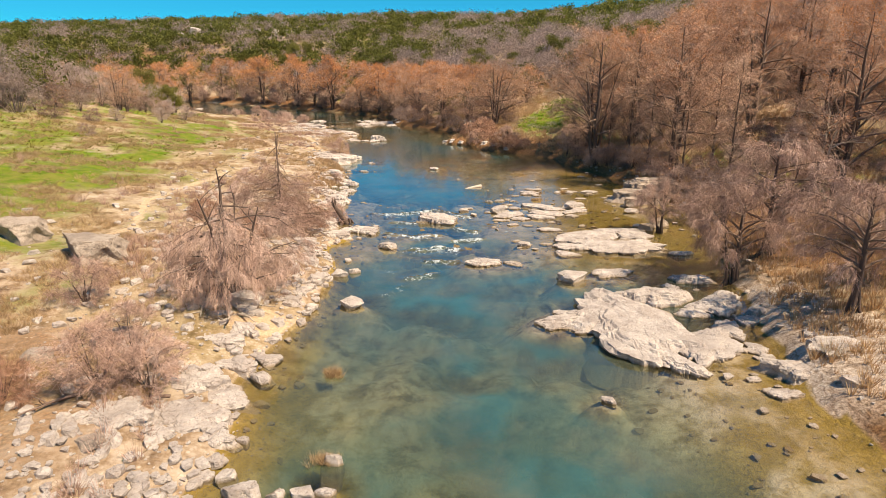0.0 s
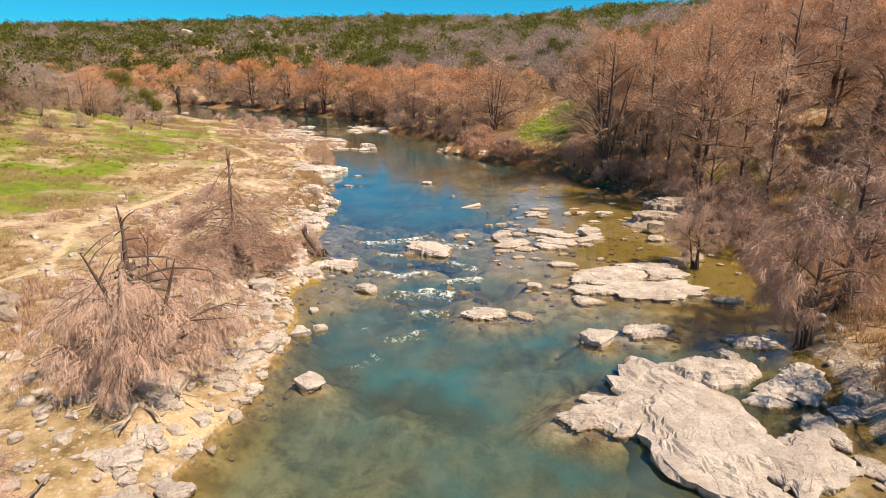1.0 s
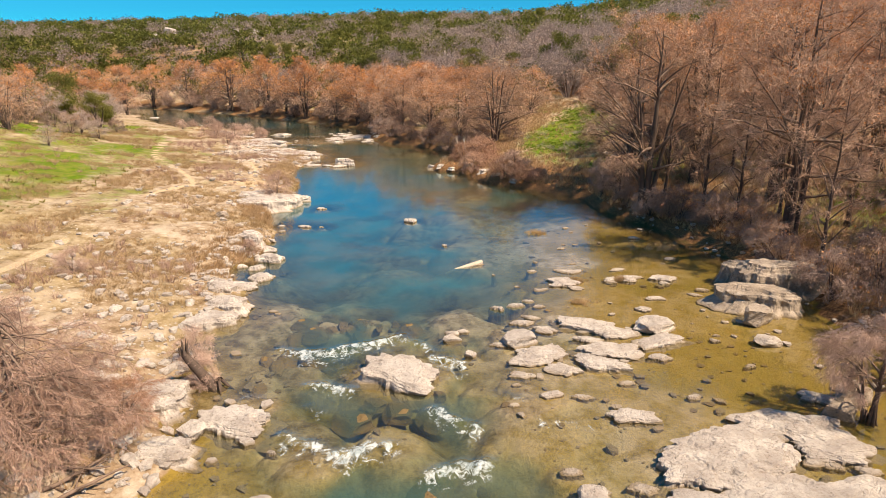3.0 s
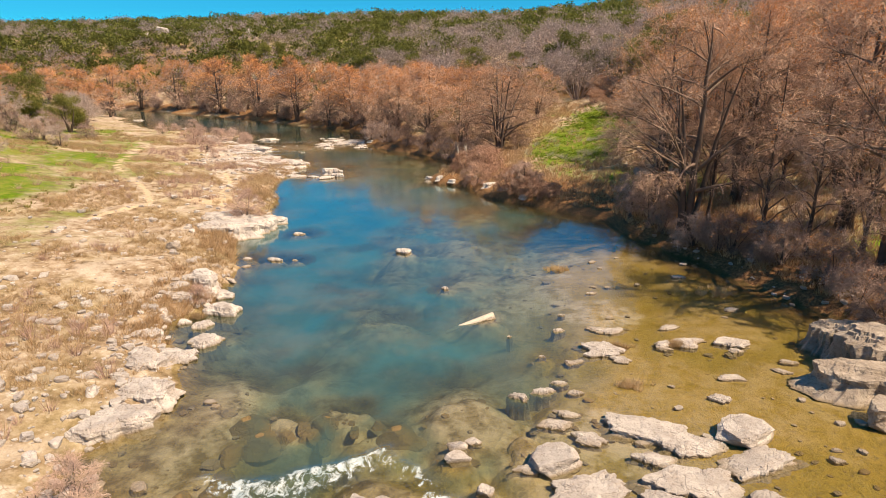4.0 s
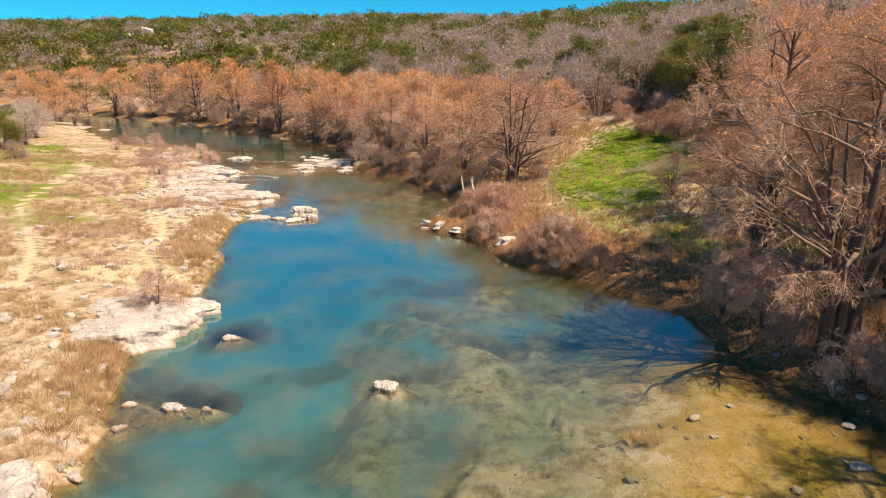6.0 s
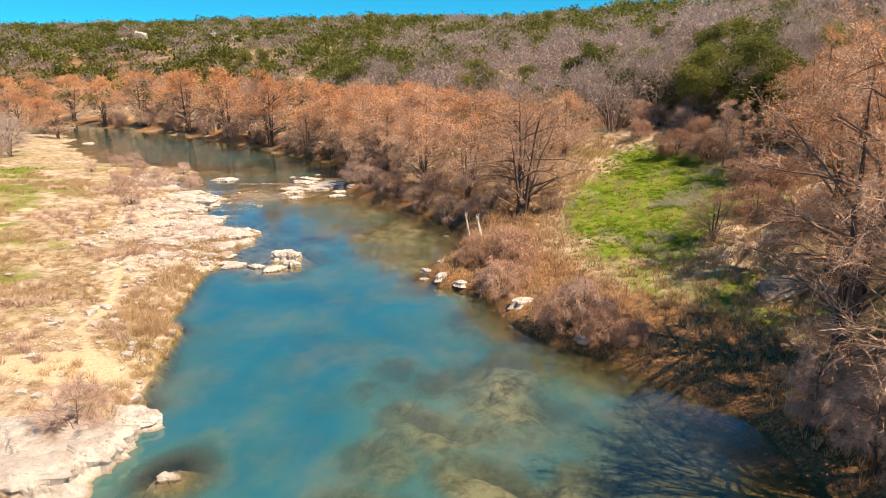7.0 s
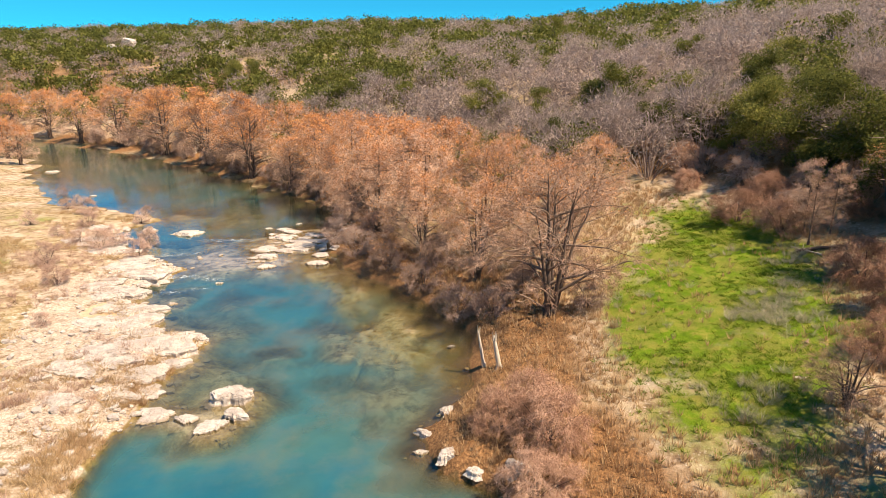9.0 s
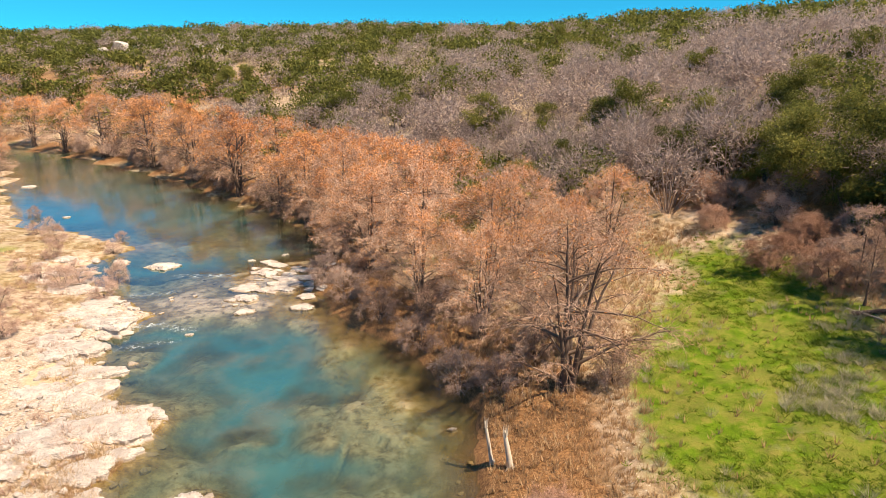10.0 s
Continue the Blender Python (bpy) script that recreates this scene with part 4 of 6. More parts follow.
# kinds: each variant is built once, at the first place that it takes
KINDS = {
    "tall": (lambda s: canopy(s, 17.0, 6.3, 0.32, 3, 0.14, 0.52, 0.16, 44, 10, 11, 3, 0.95, 0.08, 0.15, 1.1, leaf=4200, leaf_size=0.062, leaf_from=0.36, foot=0.08), NEAR, "tall bare bald cypress with rust-brown leaves still in its crown", "cypress_tree"),
    "forked": (lambda s: canopy(s, 17.0, 6.8, 0.36, 5, 0.20, 0.56, 0.32, 44, 9, 11, 3, 0.95, 0.05, 0.15, 1.05, leaf=2800, leaf_size=0.06, leaf_from=0.5), NEAR, "old bald cypress forking into several dark stems on the bank", "cypress_tree"),
    "slim": (lambda s: canopy(s, 12.0, 2.6, 0.14, 1, 0.12, 0.50, 0.1, 32, 6, 9, 3, 0.7, 0.08, 0.08), NEAR, "slim leafless tree with a straight dark stem", "tree"),
    "round": (lambda s: canopy(s, 12.0, 6.3, 0.23, 4, 0.08, 0.50, 0.26, 46, 9, 11, 3, 0.85, 0.12, 0.14, 1.25, 5400, 0.070, 0.36, 0.02), NEAR, "broad cypress with a rounded crown of rust-brown leaves", "cypress_tree"),
    "belt": (lambda s: canopy(s, 12.5, 6.8, 0.25, 4, 0.08, 0.48, 0.26, 40, 8, 9, 2, 1.0, 0.12, 0.14, 2.3, 6200, 0.10, 0.34, 0.0), NEAR, "round-crowned rusty cypress of the riverside belt", "cypress_tree"),
    "spreading": (lambda s: canopy(s, 10.5, 6.6, 0.26, 5, 0.10, 0.50, 0.40, 44, 9, 10, 3, 0.85, 0.10, 0.16, 1.1, 1500, 0.06, 0.5, 0.02), NEAR, "wide spreading bare tree with dark limbs and few rusty leaves", "cypress_tree"),
    "weeping": (lambda s: canopy(s, 7.0, 3.7, 0.20, 2, 0.30, 0.62, 0.25, 34, 9, 15, 3, 0.75, 0.26, 0.22, 0.8, foot=0.14, hang=0.35), PALE, "small leafless cypress with pale hanging twigs", "cypress_tree"),
    "snag": (lambda s: canopy(s, 7.0, 3.7, 0.22, 4, 0.10, 0.32, 0.55, 54, 12, 16, 3, 0.72, 0.30, 0.20, 0.65, foot=0.02, bare_top=1.0, bare_from=0.78, crown_top=0.62, hang=0.5), SNAG, "half-dead cypress with a broken crown over hanging twigs", "cypress_tree"),
    "spire": (lambda s: canopy(s, 7.4, 3.6, 0.14, 1, 0.05, 0.20, 0.1, 84, 11, 14, 3, 0.60, 0.18, 0.10, 0.62, foot=0.0, bare_top=0.85, bare_from=0.62, crown_top=0.66, hang=0.25), SPIRE, "slender dying cypress with a bare spike above a twiggy skirt", "cypress_tree"),
    "leafy": (lambda s: canopy(s, 15.0, 6.0, 0.34, 4, 0.14, 0.52, 0.35, 44, 9, 11, 3, 0.9, 0.08, 0.15, 1.0, 12000, 0.062, 0.15, 0.08), NEAR, "old cypress that keeps much of its orange-brown foliage", "cypress_tree"),
    "oak": (lambda s: canopy(s, 7.0, 4.2, 0.16, 4, 0.14, 0.52, 0.45, 34, 8, 9, 3, 0.75, 0.04, 0.16, 1.3, foot=0.06), GREYOAK, "bare grey-twigged oak on the open slope", "oak_tree"),
    "shrub": (lambda s: canopy(s, 2.4, 1.7, 0.04, 6, 0.06, 0.46, 0.6, 34, 7, 9, 3, 0.45, 0.08, 0.14, 0.6, foot=0.0), PALE, "leafless brown shrub with a tangle of thin stems", "shrub"),
    "thicket": (lambda s: canopy(s, 3.0, 2.6, 0.055, 8, 0.08, 0.40, 0.7, 46, 7, 11, 3, 0.62, 0.22, 0.22, 0.85, foot=0.0), RED, "low dense thicket of bare pinkish-brown twigs", "shrub"),
    "brake": (lambda s: canopy(s, 3.2, 2.4, 0.055, 6, 0.08, 0.45, 0.6, 32, 6, 8, 3, 0.62, 0.12, 0.16, 1.2, 120, 0.06, 0.3, 0.0), GREY, "dark leafless undergrowth at the foot of the bank trees", "shrub"),
}
made_kinds = {}


def plant(kind, x, y, size=1.0, turn=0.0, sink=0.1, seed=None, label="", group=""):
    """Stands a tree of a kind on the ground."""
    maker, mats, text, name = KINDS[kind]
    variant = (kind, (seed if seed is not None else int(abs(x * 7 + y * 13)) % 3))
    m = pose(x, y, max(ground_z(x, y), -0.3) - sink, 0, 0, turn) @ Matrix.Scale(size, 4)
    if variant not in made_kinds:
        ob = tree_thing(name, maker(variant[1] * 31 + 5), mats, text, name.replace("_", " ").replace("cypress ", ""), group)
        made_kinds[variant] = ob
        ob.matrix_basis = m
    else:
        ob = copy_thing(made_kinds[variant], Matrix())
        ob.matrix_basis = m
    if label:
        tagged(ob, label)
    return ob


def rows_of(kind, group, *places):
    for x, y, size in places:
        plant(kind, x, y, size, (x * 37 + y * 91) % 360, group=group)


BANK, STONY = "cypresses along the river bank", "bare trees of the stony bank"
# the stony bank
rows_of("snag", STONY, (-10.1, 26.5, 1.0))
rows_of("spire", STONY, (-11.4, 39.8, 1.0))
rows_of("shrub", STONY, (-9.2, 28.6, 0.8), (-11.8, 17.4, 1.0), (-10.4, 18.0, 0.95), (-12.2, 20.4, 0.85), (-9.4, 47.6, 0.6), (-8.4, 45.6, 0.55), (-14.6, 80.2, 1.0), (-11.9, 62.9, 0.45),
        (-16.4, 24.5, 0.9), (-13.5, 30.5, 0.8), (-17, 47, 0.7), (-19, 55, 0.6), (-35, 144.3, 0.9), (-38.5, 143.2, 1.1), (-42.7, 143.3, 0.8), (-31, 118, 0.5))
rows_of("thicket", STONY, (-12.6, 27.8, 0.6), (-13.2, 36.5, 0.6), (-9.8, 42.3, 0.55), (-12.4, 42.5, 0.5), (-17.0, 40, 0.5), (-14.5, 16.5, 0.5))
rows_of("brake", STONY, (-52.4, 79.4, 0.8), (-50, 84, 0.6), (-54.7, 115, 0.9), (-61, 121, 1.0), (-56, 130, 0.8), (-62, 131, 0.9), (-66, 136, 1.0), (-44, 72, 0.5), (-60, 92, 1.1), (-70, 150, 1.2),
        (-66, 108, 1.2), (-76, 160, 1.2), (-71, 140, 1.2))
rows_of("spreading", STONY, (-58, 106, 0.75), (-54, 101, 0.4))
rows_of("oak", STONY, (-66, 99, 1.0), (-72, 104, 1.1), (-78, 106, 1.0), (-64, 111, 0.9), (-70, 113, 1.0), (-84, 110, 1.1), (-62, 121, 0.8), (-69, 124, 1.0), (-76, 119, 1.1), (-73, 134, 1.0), (-82, 142, 1.1), (-55, 118, 0.5), (-49, 112, 0.4),
        (-57, 93, 0.45), (-50, 90, 0.3), (-46, 96, 0.35), (-58, 84, 0.35), (-68, 150, 0.8), (-78, 168, 1.0), (-90, 185, 1.0), (-84, 176, 0.9), (33, 160, 1.0), (25, 166, 1.0), (40, 160, 1.1), (16, 172, 0.9), (36, 152, 0.8), (45, 152, 1.0))
rows_of("belt", STONY, (-62, 116, 0.6), (-97, 213, 0.75), (-122, 236, 0.95), (-109, 226, 0.85))
# the wooded bank, nearest stretch
rows_of("weeping", BANK, (16.6, 31.2, 0.95), (18.4, 23.6, 0.9), (16.5, 42.8, 0.6), (19.5, 33.0, 1.05), (23.5, 26.0, 0.8), (26.5, 31, 0.8), (17.2, 76.6, 0.6), (16.6, 79.6, 0.55))
rows_of("brake", BANK, (22.2, 58.5, 0.8), (22.6, 63.2, 0.9), (21.5, 66.5, 0.8), (20.0, 69.4, 0.8), (18.6, 72.0, 0.7), (18.3, 77.5, 0.6), (24, 53, 1.0), (29, 55, 1.1), (35, 66, 1.1), (33, 59, 1.1))
rows_of("brake", BANK, (34, 127, 0.9), (36.5, 129.5, 1.0), (33.5, 136.5, 1.0), (35.5, 139.5, 1.1), (39, 137, 1.1), (32, 142, 1.0), (40, 126, 1.1), (38, 114, 1.1), (42, 112, 1.2), (46, 110, 1.4), (41, 108, 1.3), (10.5, 90.0, 0.6), (22, 48, 0.9), (19.6, 70.5, 0.7), (21.2, 67.6, 0.7), (22.4, 61, 0.7), (17.5, 74.9, 0.6), (21.6, 53, 0.9), (33, 50, 1.2), (36, 45, 1.2), (34, 72, 1.1), (37, 62, 1.2), (20.8, 45, 0.8))
rows_of("forked", BANK, (18.7, 73.8, 0.9), (25.6, 80.5, 0.9))
rows_of("tall", BANK, (20.4, 83.8, 0.95), (24.3, 62.0, 0.95), (27.7, 70.3, 0.95), (24.5, 78.0, 0.9), (31, 45, 0.85), (33, 80, 1.0), (38, 74, 1.05),
        (34, 30, 0.9), (38, 40, 0.9), (42, 52, 1.0), (36, 56, 0.9), (44, 64, 1.0), (46, 78, 1.0), (44, 34, 1.0), (48, 46, 1.0), (51, 58, 1.0), (52, 70, 1.0), (50, 88, 1.0), (37, 98, 0.9), (46, 101, 1.0), (40, 62, 0.9), (36, 88, 1.0), (26.5, 87.5, 0.8), (40, 84, 1.1), (44, 92, 1.0))
rows_of("leafy", BANK, (26.0, 93.5, 0.95), (36, 113, 0.8))
rows_of("slim", BANK, (21.8, 69.6, 1.05), (23.4, 67.4, 0.95), (21.0, 75.5, 1.0), (25.8, 66, 1.0), (29, 63.3, 1.1), (23.5, 57.2, 0.9),
        (26.3, 53.4, 1.0), (29.4, 81.1, 1.0))
# the point below the meadow
rows_of("thicket", BANK, (5.4, 97.6, 0.8), (8.4, 91.0, 0.85), (6.6, 101.0, 1.0), (4.2, 102.0, 0.75), (10.0, 89.4, 0.65), (6.2, 104.2, 0.7), (11.6, 88.2, 0.5))
rows_of("weeping", BANK, (9.3, 90.2, 0.5))
rows_of("thicket", BANK, (26.5, 104, 0.9), (30, 108.5, 1.1), (31.5, 114, 1.1), (29, 100.5, 1.0), (33.5, 131.5, 1.0), (37.5, 122.5, 1.0), (31.0, 146, 1.1), (29.8, 129.2, 1.1), (31.5, 124.8, 1.0), (28.6, 139, 0.8))
rows_of("slim", BANK, (31.6, 121.0, 0.55), (32.6, 123.5, 0.6), (33.6, 121.5, 0.55))
# the rusty belt up to the bend
rows_of("spreading", BANK, (21.6, 100.6, 0.36), (9.6, 117.2, 1.15), (12.0, 124.5, 0.8))
rows_of("round", BANK, (4.4, 125.6, 0.8), (-0.8, 132.0, 0.8), (5.5, 132.5, 0.95), (12.5, 131.0, 0.8), (-6.6, 143.6, 0.95), (-1.0, 141.5, 1.05), (-11.2, 157.0, 1.1), (18.5, 140, 0.75), (-5, 149.5, 0.85), (9, 141, 0.85))
rows_of("belt", BANK, (-19.0, 170.5, 1.1), (-25.5, 178.5, 0.8), (-36.5, 192, 1.25), (-52.0, 210, 1.3), (-3, 156, 1.05), (-9, 171, 1.0), (3, 166, 0.85), (-15, 163, 0.75), (-28, 191, 1.1), (-45, 205, 0.85), (-16, 184, 0.95))
rows_of("belt", BANK, (-70, 229.5, 1.4), (-92, 249, 1.35), (-80, 245, 1.0), (-60, 226, 0.9), (-113, 265, 1.2), (-131, 278, 1.3), (-148, 286, 1.2), (-168, 297, 1.2), (-40, 203, 0.9), (-20, 181, 0.9), (-190, 306, 1.2))
rows_of("brake", BANK, (-0.6, 125.8, 0.9), (2.4, 120.0, 0.9), (5.2, 118.4, 0.8), (-4.4, 131.5, 1.0), (-8.4, 136.4, 1.0), (-11.2, 141.5, 1.0), (-11.8, 151.5, 1.0), (-15.5, 163.5, 1.0), (-22.5, 176, 1.0), (-31.5, 186.5, 1.0),
        (-41, 197, 1.0), (-51, 208.5, 1.0), (-61, 219.5, 1.0), (12.5, 117, 0.7), (8, 121.5, 0.8), (0.5, 130.5, 1.0), (-6.5, 140.5, 1.0), (-72, 230, 1.1), (-88, 245, 1.2), (-104, 258, 1.2))

for k in range(26):  # undergrowth that closes the belt's foot
    y = 160 + 4.2 * k
    plant("brake", float(np.interp(y, [157.8, 174.5, 193.5, 221.6, 259.8, 274.6], [-13.1, -23.2, -39.7, -65.3, -107.8, -129])) + 4.0 + 3.0 * ((k * 7) % 3), y, 1.2 + 0.25 * (k % 3), (k * 67) % 360, group=BANK)
for k, (x, y) in enumerate([(-37, 149), (-41, 155), (-46, 151), (-50, 158), (-44, 163), (-56, 163), (-33, 138), (-39, 141), (-47, 146), (-53, 150), (-36, 128), (-40, 133), (-60, 172), (-66, 178)]):
    plant("shrub", x, y, 0.6 + 0.15 * (k % 4), (k * 83) % 360, group=STONY)


def evergreen(name, label, group, *places):
    """Junipers: a short trunk under clumped leaf sprays."""
    made = []
    for k, (x, y, size) in enumerate(places):
        m = pose(x, y, ground_z(x, y) - 0.1, 0, 0, 77.0 * k) @ Matrix.Scale(size, 4)
        if len(made) < 3:
            rng = np.random.default_rng(200 + k)
            hub = np.stack([rng.normal(0, 1.0, 26), rng.normal(0, 1.0, 26), rng.uniform(0.6, 3.9, 26)], 1)
            hub[:, :2] *= 1.2 - 0.22 * hub[:, 2:]
            pick = rng.integers(0, 26, 15000)
            at = hub[pick] + unit(rng.normal(size=(15000, 3))) * rng.uniform(0.35, 1.0, (15000, 1)) * np.array([0.72, 0.72, 0.5])
            at[:, 2] = np.maximum(at[:, 2], 0.1)
            stems = [tube(wander(rng, (0, 0, -0.3), unit(np.array([*rng.normal(0, 0.25, 2), 1.0])), 3.2, 5, 0.1, 0.2), [0.14, 0.12, 0.09, 0.06, 0.04, 0.02], 6) for _ in range(3)]
            ob = tree_thing(name, {"trunk": joined(stems), "foliage": flakes(at, 0.052, rng)}, {"trunk": M_BARK, "foliage": M_JUNIPER}, label, "juniper", group)
            ob.matrix_basis = m
            made.append(ob)
        else:
            copy_thing(made[k % 3], Matrix()).matrix_basis = m


evergreen("juniper_tree", "dark green juniper standing at the meadow's edge", "junipers by the meadow", (37, 141, 2.2), (40, 135, 2.4), (41.5, 128.5, 2.3), (38, 120.5, 1.7), (43, 120, 2.0), (38, 131, 1.5), (42.5, 140, 1.7), (37, 145.5, 1.4), (34, 150.5, 1.3), (46, 147, 1.8), (40, 147, 1.9), (36.5, 151, 1.7), (49, 131, 2.2), (44, 121, 1.5), (50, 121, 2.3),
          (30, 153, 1.6), (12, 160, 1.5), (20, 164, 1.7), (-88, 118, 2.5), (-94, 125, 2.8), (-83, 125, 2.2), (-100, 121, 2.6), (-78, 129, 1.9), (-90, 135, 2.4), (-104, 133, 2.6), (9.8, 199, 2.3), (13.5, 197, 1.8), (31, 176, 2.4), (28, 180, 1.8), (-25, 240, 2.2), (-7, 222, 1.9), (47, 312, 2.6), (36, 160, 2.0), (44, 155, 2.2), (52, 165, 2.0), (-78, 315, 2.6), (-72, 318, 2.2), (20.8, 192, 1.5), (54, 206, 2.2), (68, 178, 2.2), (-68, 135, 2.2), (-72, 131, 2.0), (-64, 139, 1.6), (-8, 178, 1.7), (43, 110, 2.0), (47, 116, 2.1), (52, 120, 2.1))
GHOST = {"trunk": M_DEADWOOD, "branchwork": M_DEADWOOD, "crown": M_TWIGPALE}
for x, y, size in [(56, 170, 1.0), (-60.5, 224, 1.15), (29, 45, 0.9)]:
    ghost = tree_thing("bare_tree", canopy(int(abs(x)), 8.0, 4.2, 0.20, 4, 0.2, 0.55, 0.5, 22, 6, 4, 1, 0.8, 0.0, 0.16, 1.8), GHOST, "leafless white-barked tree standing out of the woods", "tree")
    ghost.matrix_basis = pose(x, y, ground_z(x, y) - 0.1) @ Matrix.Scale(size, 4)

# hill woods
def scatter(template, x, y, z, size, turn):
    """One joined mesh of many copies of a template of arrays."""
    v, f = template
    c, s = np.cos(turn)[:, None], np.sin(turn)[:, None]
    out = np.empty((len(x), len(v), 3), np.float32)
    out[..., 0] = x[:, None] + size[:, None] * (v[None, :, 0] * c - v[None, :, 1] * s)
    out[..., 1] = y[:, None] + size[:, None] * (v[None, :, 0] * s + v[None, :, 1] * c)
    out[..., 2] = z[:, None] + size[:, None] * v[None, :, 2]
    tri = f[None] + (np.arange(len(x)) * len(v))[:, None, None]
    return out.reshape(-1, 3), tri.reshape(-1, 3)


def far_bare(seed, n=1200, wide=0.019):
    """A bare hillside tree: a few stems and bowed limbs under a lumpy dome of radiating twigs and shoots."""
    rng = np.random.default_rng(seed)
    k = 20
    a = np.arange(k) * 2.4 + seed
    el = np.linspace(-0.25, 1.45, k)
    d = np.stack([np.cos(a) * np.cos(el), np.sin(a) * np.cos(el), np.sin(el)], 1)
    ends = np.array([0, 0, 1.25]) + d * np.array([1.75, 1.75, 1.55]) * rng.uniform(0.75, 1.0, (k, 1))
    # sprays: clumps of shoots that fan out from the limbs' ends
    pick = rng.integers(0, k, n)
    way = unit(0.55 * d[pick] + rng.normal(0, 0.75, (n, 3)) + [0, 0, 0.05])
    mid = ends[pick] + way * rng.uniform(-0.15, 0.5, (n, 1)) + rng.normal(0, 0.26, (n, 3)) - d[pick] * rng.uniform(0, 0.5, (n, 1))
    mid[:, 2] = np.maximum(mid[:, 2], 0.15)
    end = mid + way * rng.uniform(0.15, 0.42, (n, 1))
    across = unit(np.cross(way, rng.normal(size=(n, 3)))) * wide
    v = np.stack([mid - across, mid + across, end], 1).reshape(-1, 3)
    pieces = [(v, np.arange(3 * n).reshape(-1, 3))]
    m = k if n > 500 else 3
    starts = d[:m] * [0.15, 0.15, 0] - [0, 0, 0.3]
    pieces.append(sweep(starts, (starts + ends[:m]) * 0.5 + [0, 0, 0.3], ends[:m], 0.045, 0.010, 2, 3))
    return joined(pieces)


def far_green(seed, n=620, leaf=0.14):
    """A hillside juniper: clumps of small leaf sprays round a short stem."""
    rng = np.random.default_rng(seed)
    clumps = np.stack([rng.normal(0, 1.0, 12), rng.normal(0, 1.0, 12), rng.uniform(0.8, 2.5, 12)], 1)
    clumps[:, :2] *= 1.30 - 0.14 * clumps[:, 2:]
    pick = rng.integers(0, 12, n)
    at = clumps[pick] + unit(rng.normal(size=(n, 3))) * rng.uniform(0.45, 1.0, (n, 1)) * np.array([0.95, 0.95, 0.7])
    at[:, 2] = np.maximum(at[:, 2], 0.15)
    pieces = [flakes(at, leaf, rng), tube([[0, 0, -0.3], [0.1, 0, 1.2], [0, 0.1, 2.4]], [0.14, 0.1, 0.03], 4)]
    return joined(pieces)


def woods():
    rng = np.random.default_rng(11)
    n = 40000
    x = np.concatenate([rng.uniform(-520, 190, n), rng.uniform(-110, 110, 3000)])
    y = np.concatenate([rng.uniform(20, 760, n), rng.uniform(30, 260, 3000)])
    z, wet, dl, dr = land(x, y)
    left = dl < dr
    far = np.hypot(x, y - 60)
    ok = ~wet & np.where(left, dl > 42 + 16 * vn(x, y, 25, 3), (dr > np.where(y > 150, 10, 30) + 6 * vn(x, y, 14, 2)) & (dr < 330))
    ok &= (np.abs(x) < 60 + 0.95 * (y + 10)) & (blob(x, y, 24, 112, 14, 34, -0.38) < 0.02) & (blob(x, y, -177, 416, 20, 17) < 0.02) & (blob(x, y, -117, 412, 22, 14) < 0.02)
    ok &= rng.random(len(x)) < np.clip(1.25 - far / 330, 0.78, 1) * 0.43
    x, y, z, far, side = x[ok], y[ok], z[ok], far[ok], left[ok]
    size = (1.3 + 1.5 * rng.random(len(x)) ** 1.3) * (1 + 0.12 * step(200, 400, far))
    turn = rng.uniform(0, 6.28, len(x))
    dry = fbm(x, y, 19, 1, 3) + 0.34 * (rng.random(len(x)) - 0.5) - 0.13 * step(220, 360, y) + 0.10 * step(-20, 50, x) * (1 - step(230, 330, y)) + 0.06 * side
    green = dry < 0.43
    for name, text, mat, make, sel in (("bare_woods", "grey leafless oak woods covering the hillside", M_WOODS, far_bare, ~green), ("juniper_woods", "dark green juniper trees covering the hills", M_JUNIPER, far_green, green)):
        kind = rng.integers(0, 4, len(x))
        pieces = []
        for s in range(4):
            bare = make is far_bare
            for lo, hi, count, wide in ((0, 85, 2000 if bare else 1400, 0.016 if bare else 0.080), (85, 130, 1400 if bare else 900, 0.023 if bare else 0.10), (130, 230, 500 if bare else 400, 0.048 if bare else 0.16), (230, 9999, 130 if bare else 150, 0.095 if bare else 0.27)):
                w = sel & (kind == s) & (far >= lo) & (far < hi)
                pieces.append(scatter(make(s + 40, count, wide), x[w], y[w], z[w], size[w], turn[w]))
        v, f = joined(pieces)
        tagged(new(name, mesh_np(name, v, f, mat)), text, "woods", kind="stuff")


woods()

# ---- rocks ----
def ball(levels):
    bm = bmesh.new()
    bmesh.ops.create_icosphere(bm, subdivisions=levels, radius=1)
    v = np.array([tuple(p.co) for p in bm.verts])
    f = np.array([[q.index for q in p.verts] for p in bm.faces])
    bm.free()
    return v, f


BALL1, BALL2, BALL3 = ball(1), ball(2), ball(4)


def rough(v, size, layer):
    """Lumpy noise over a body's own surface."""
    return fbm(v[:, 0] * 1.7 + v[:, 2] * 1.1 + 9, v[:, 1] * 1.7 - v[:, 2] * 1.3, size, layer, 4) - 0.5


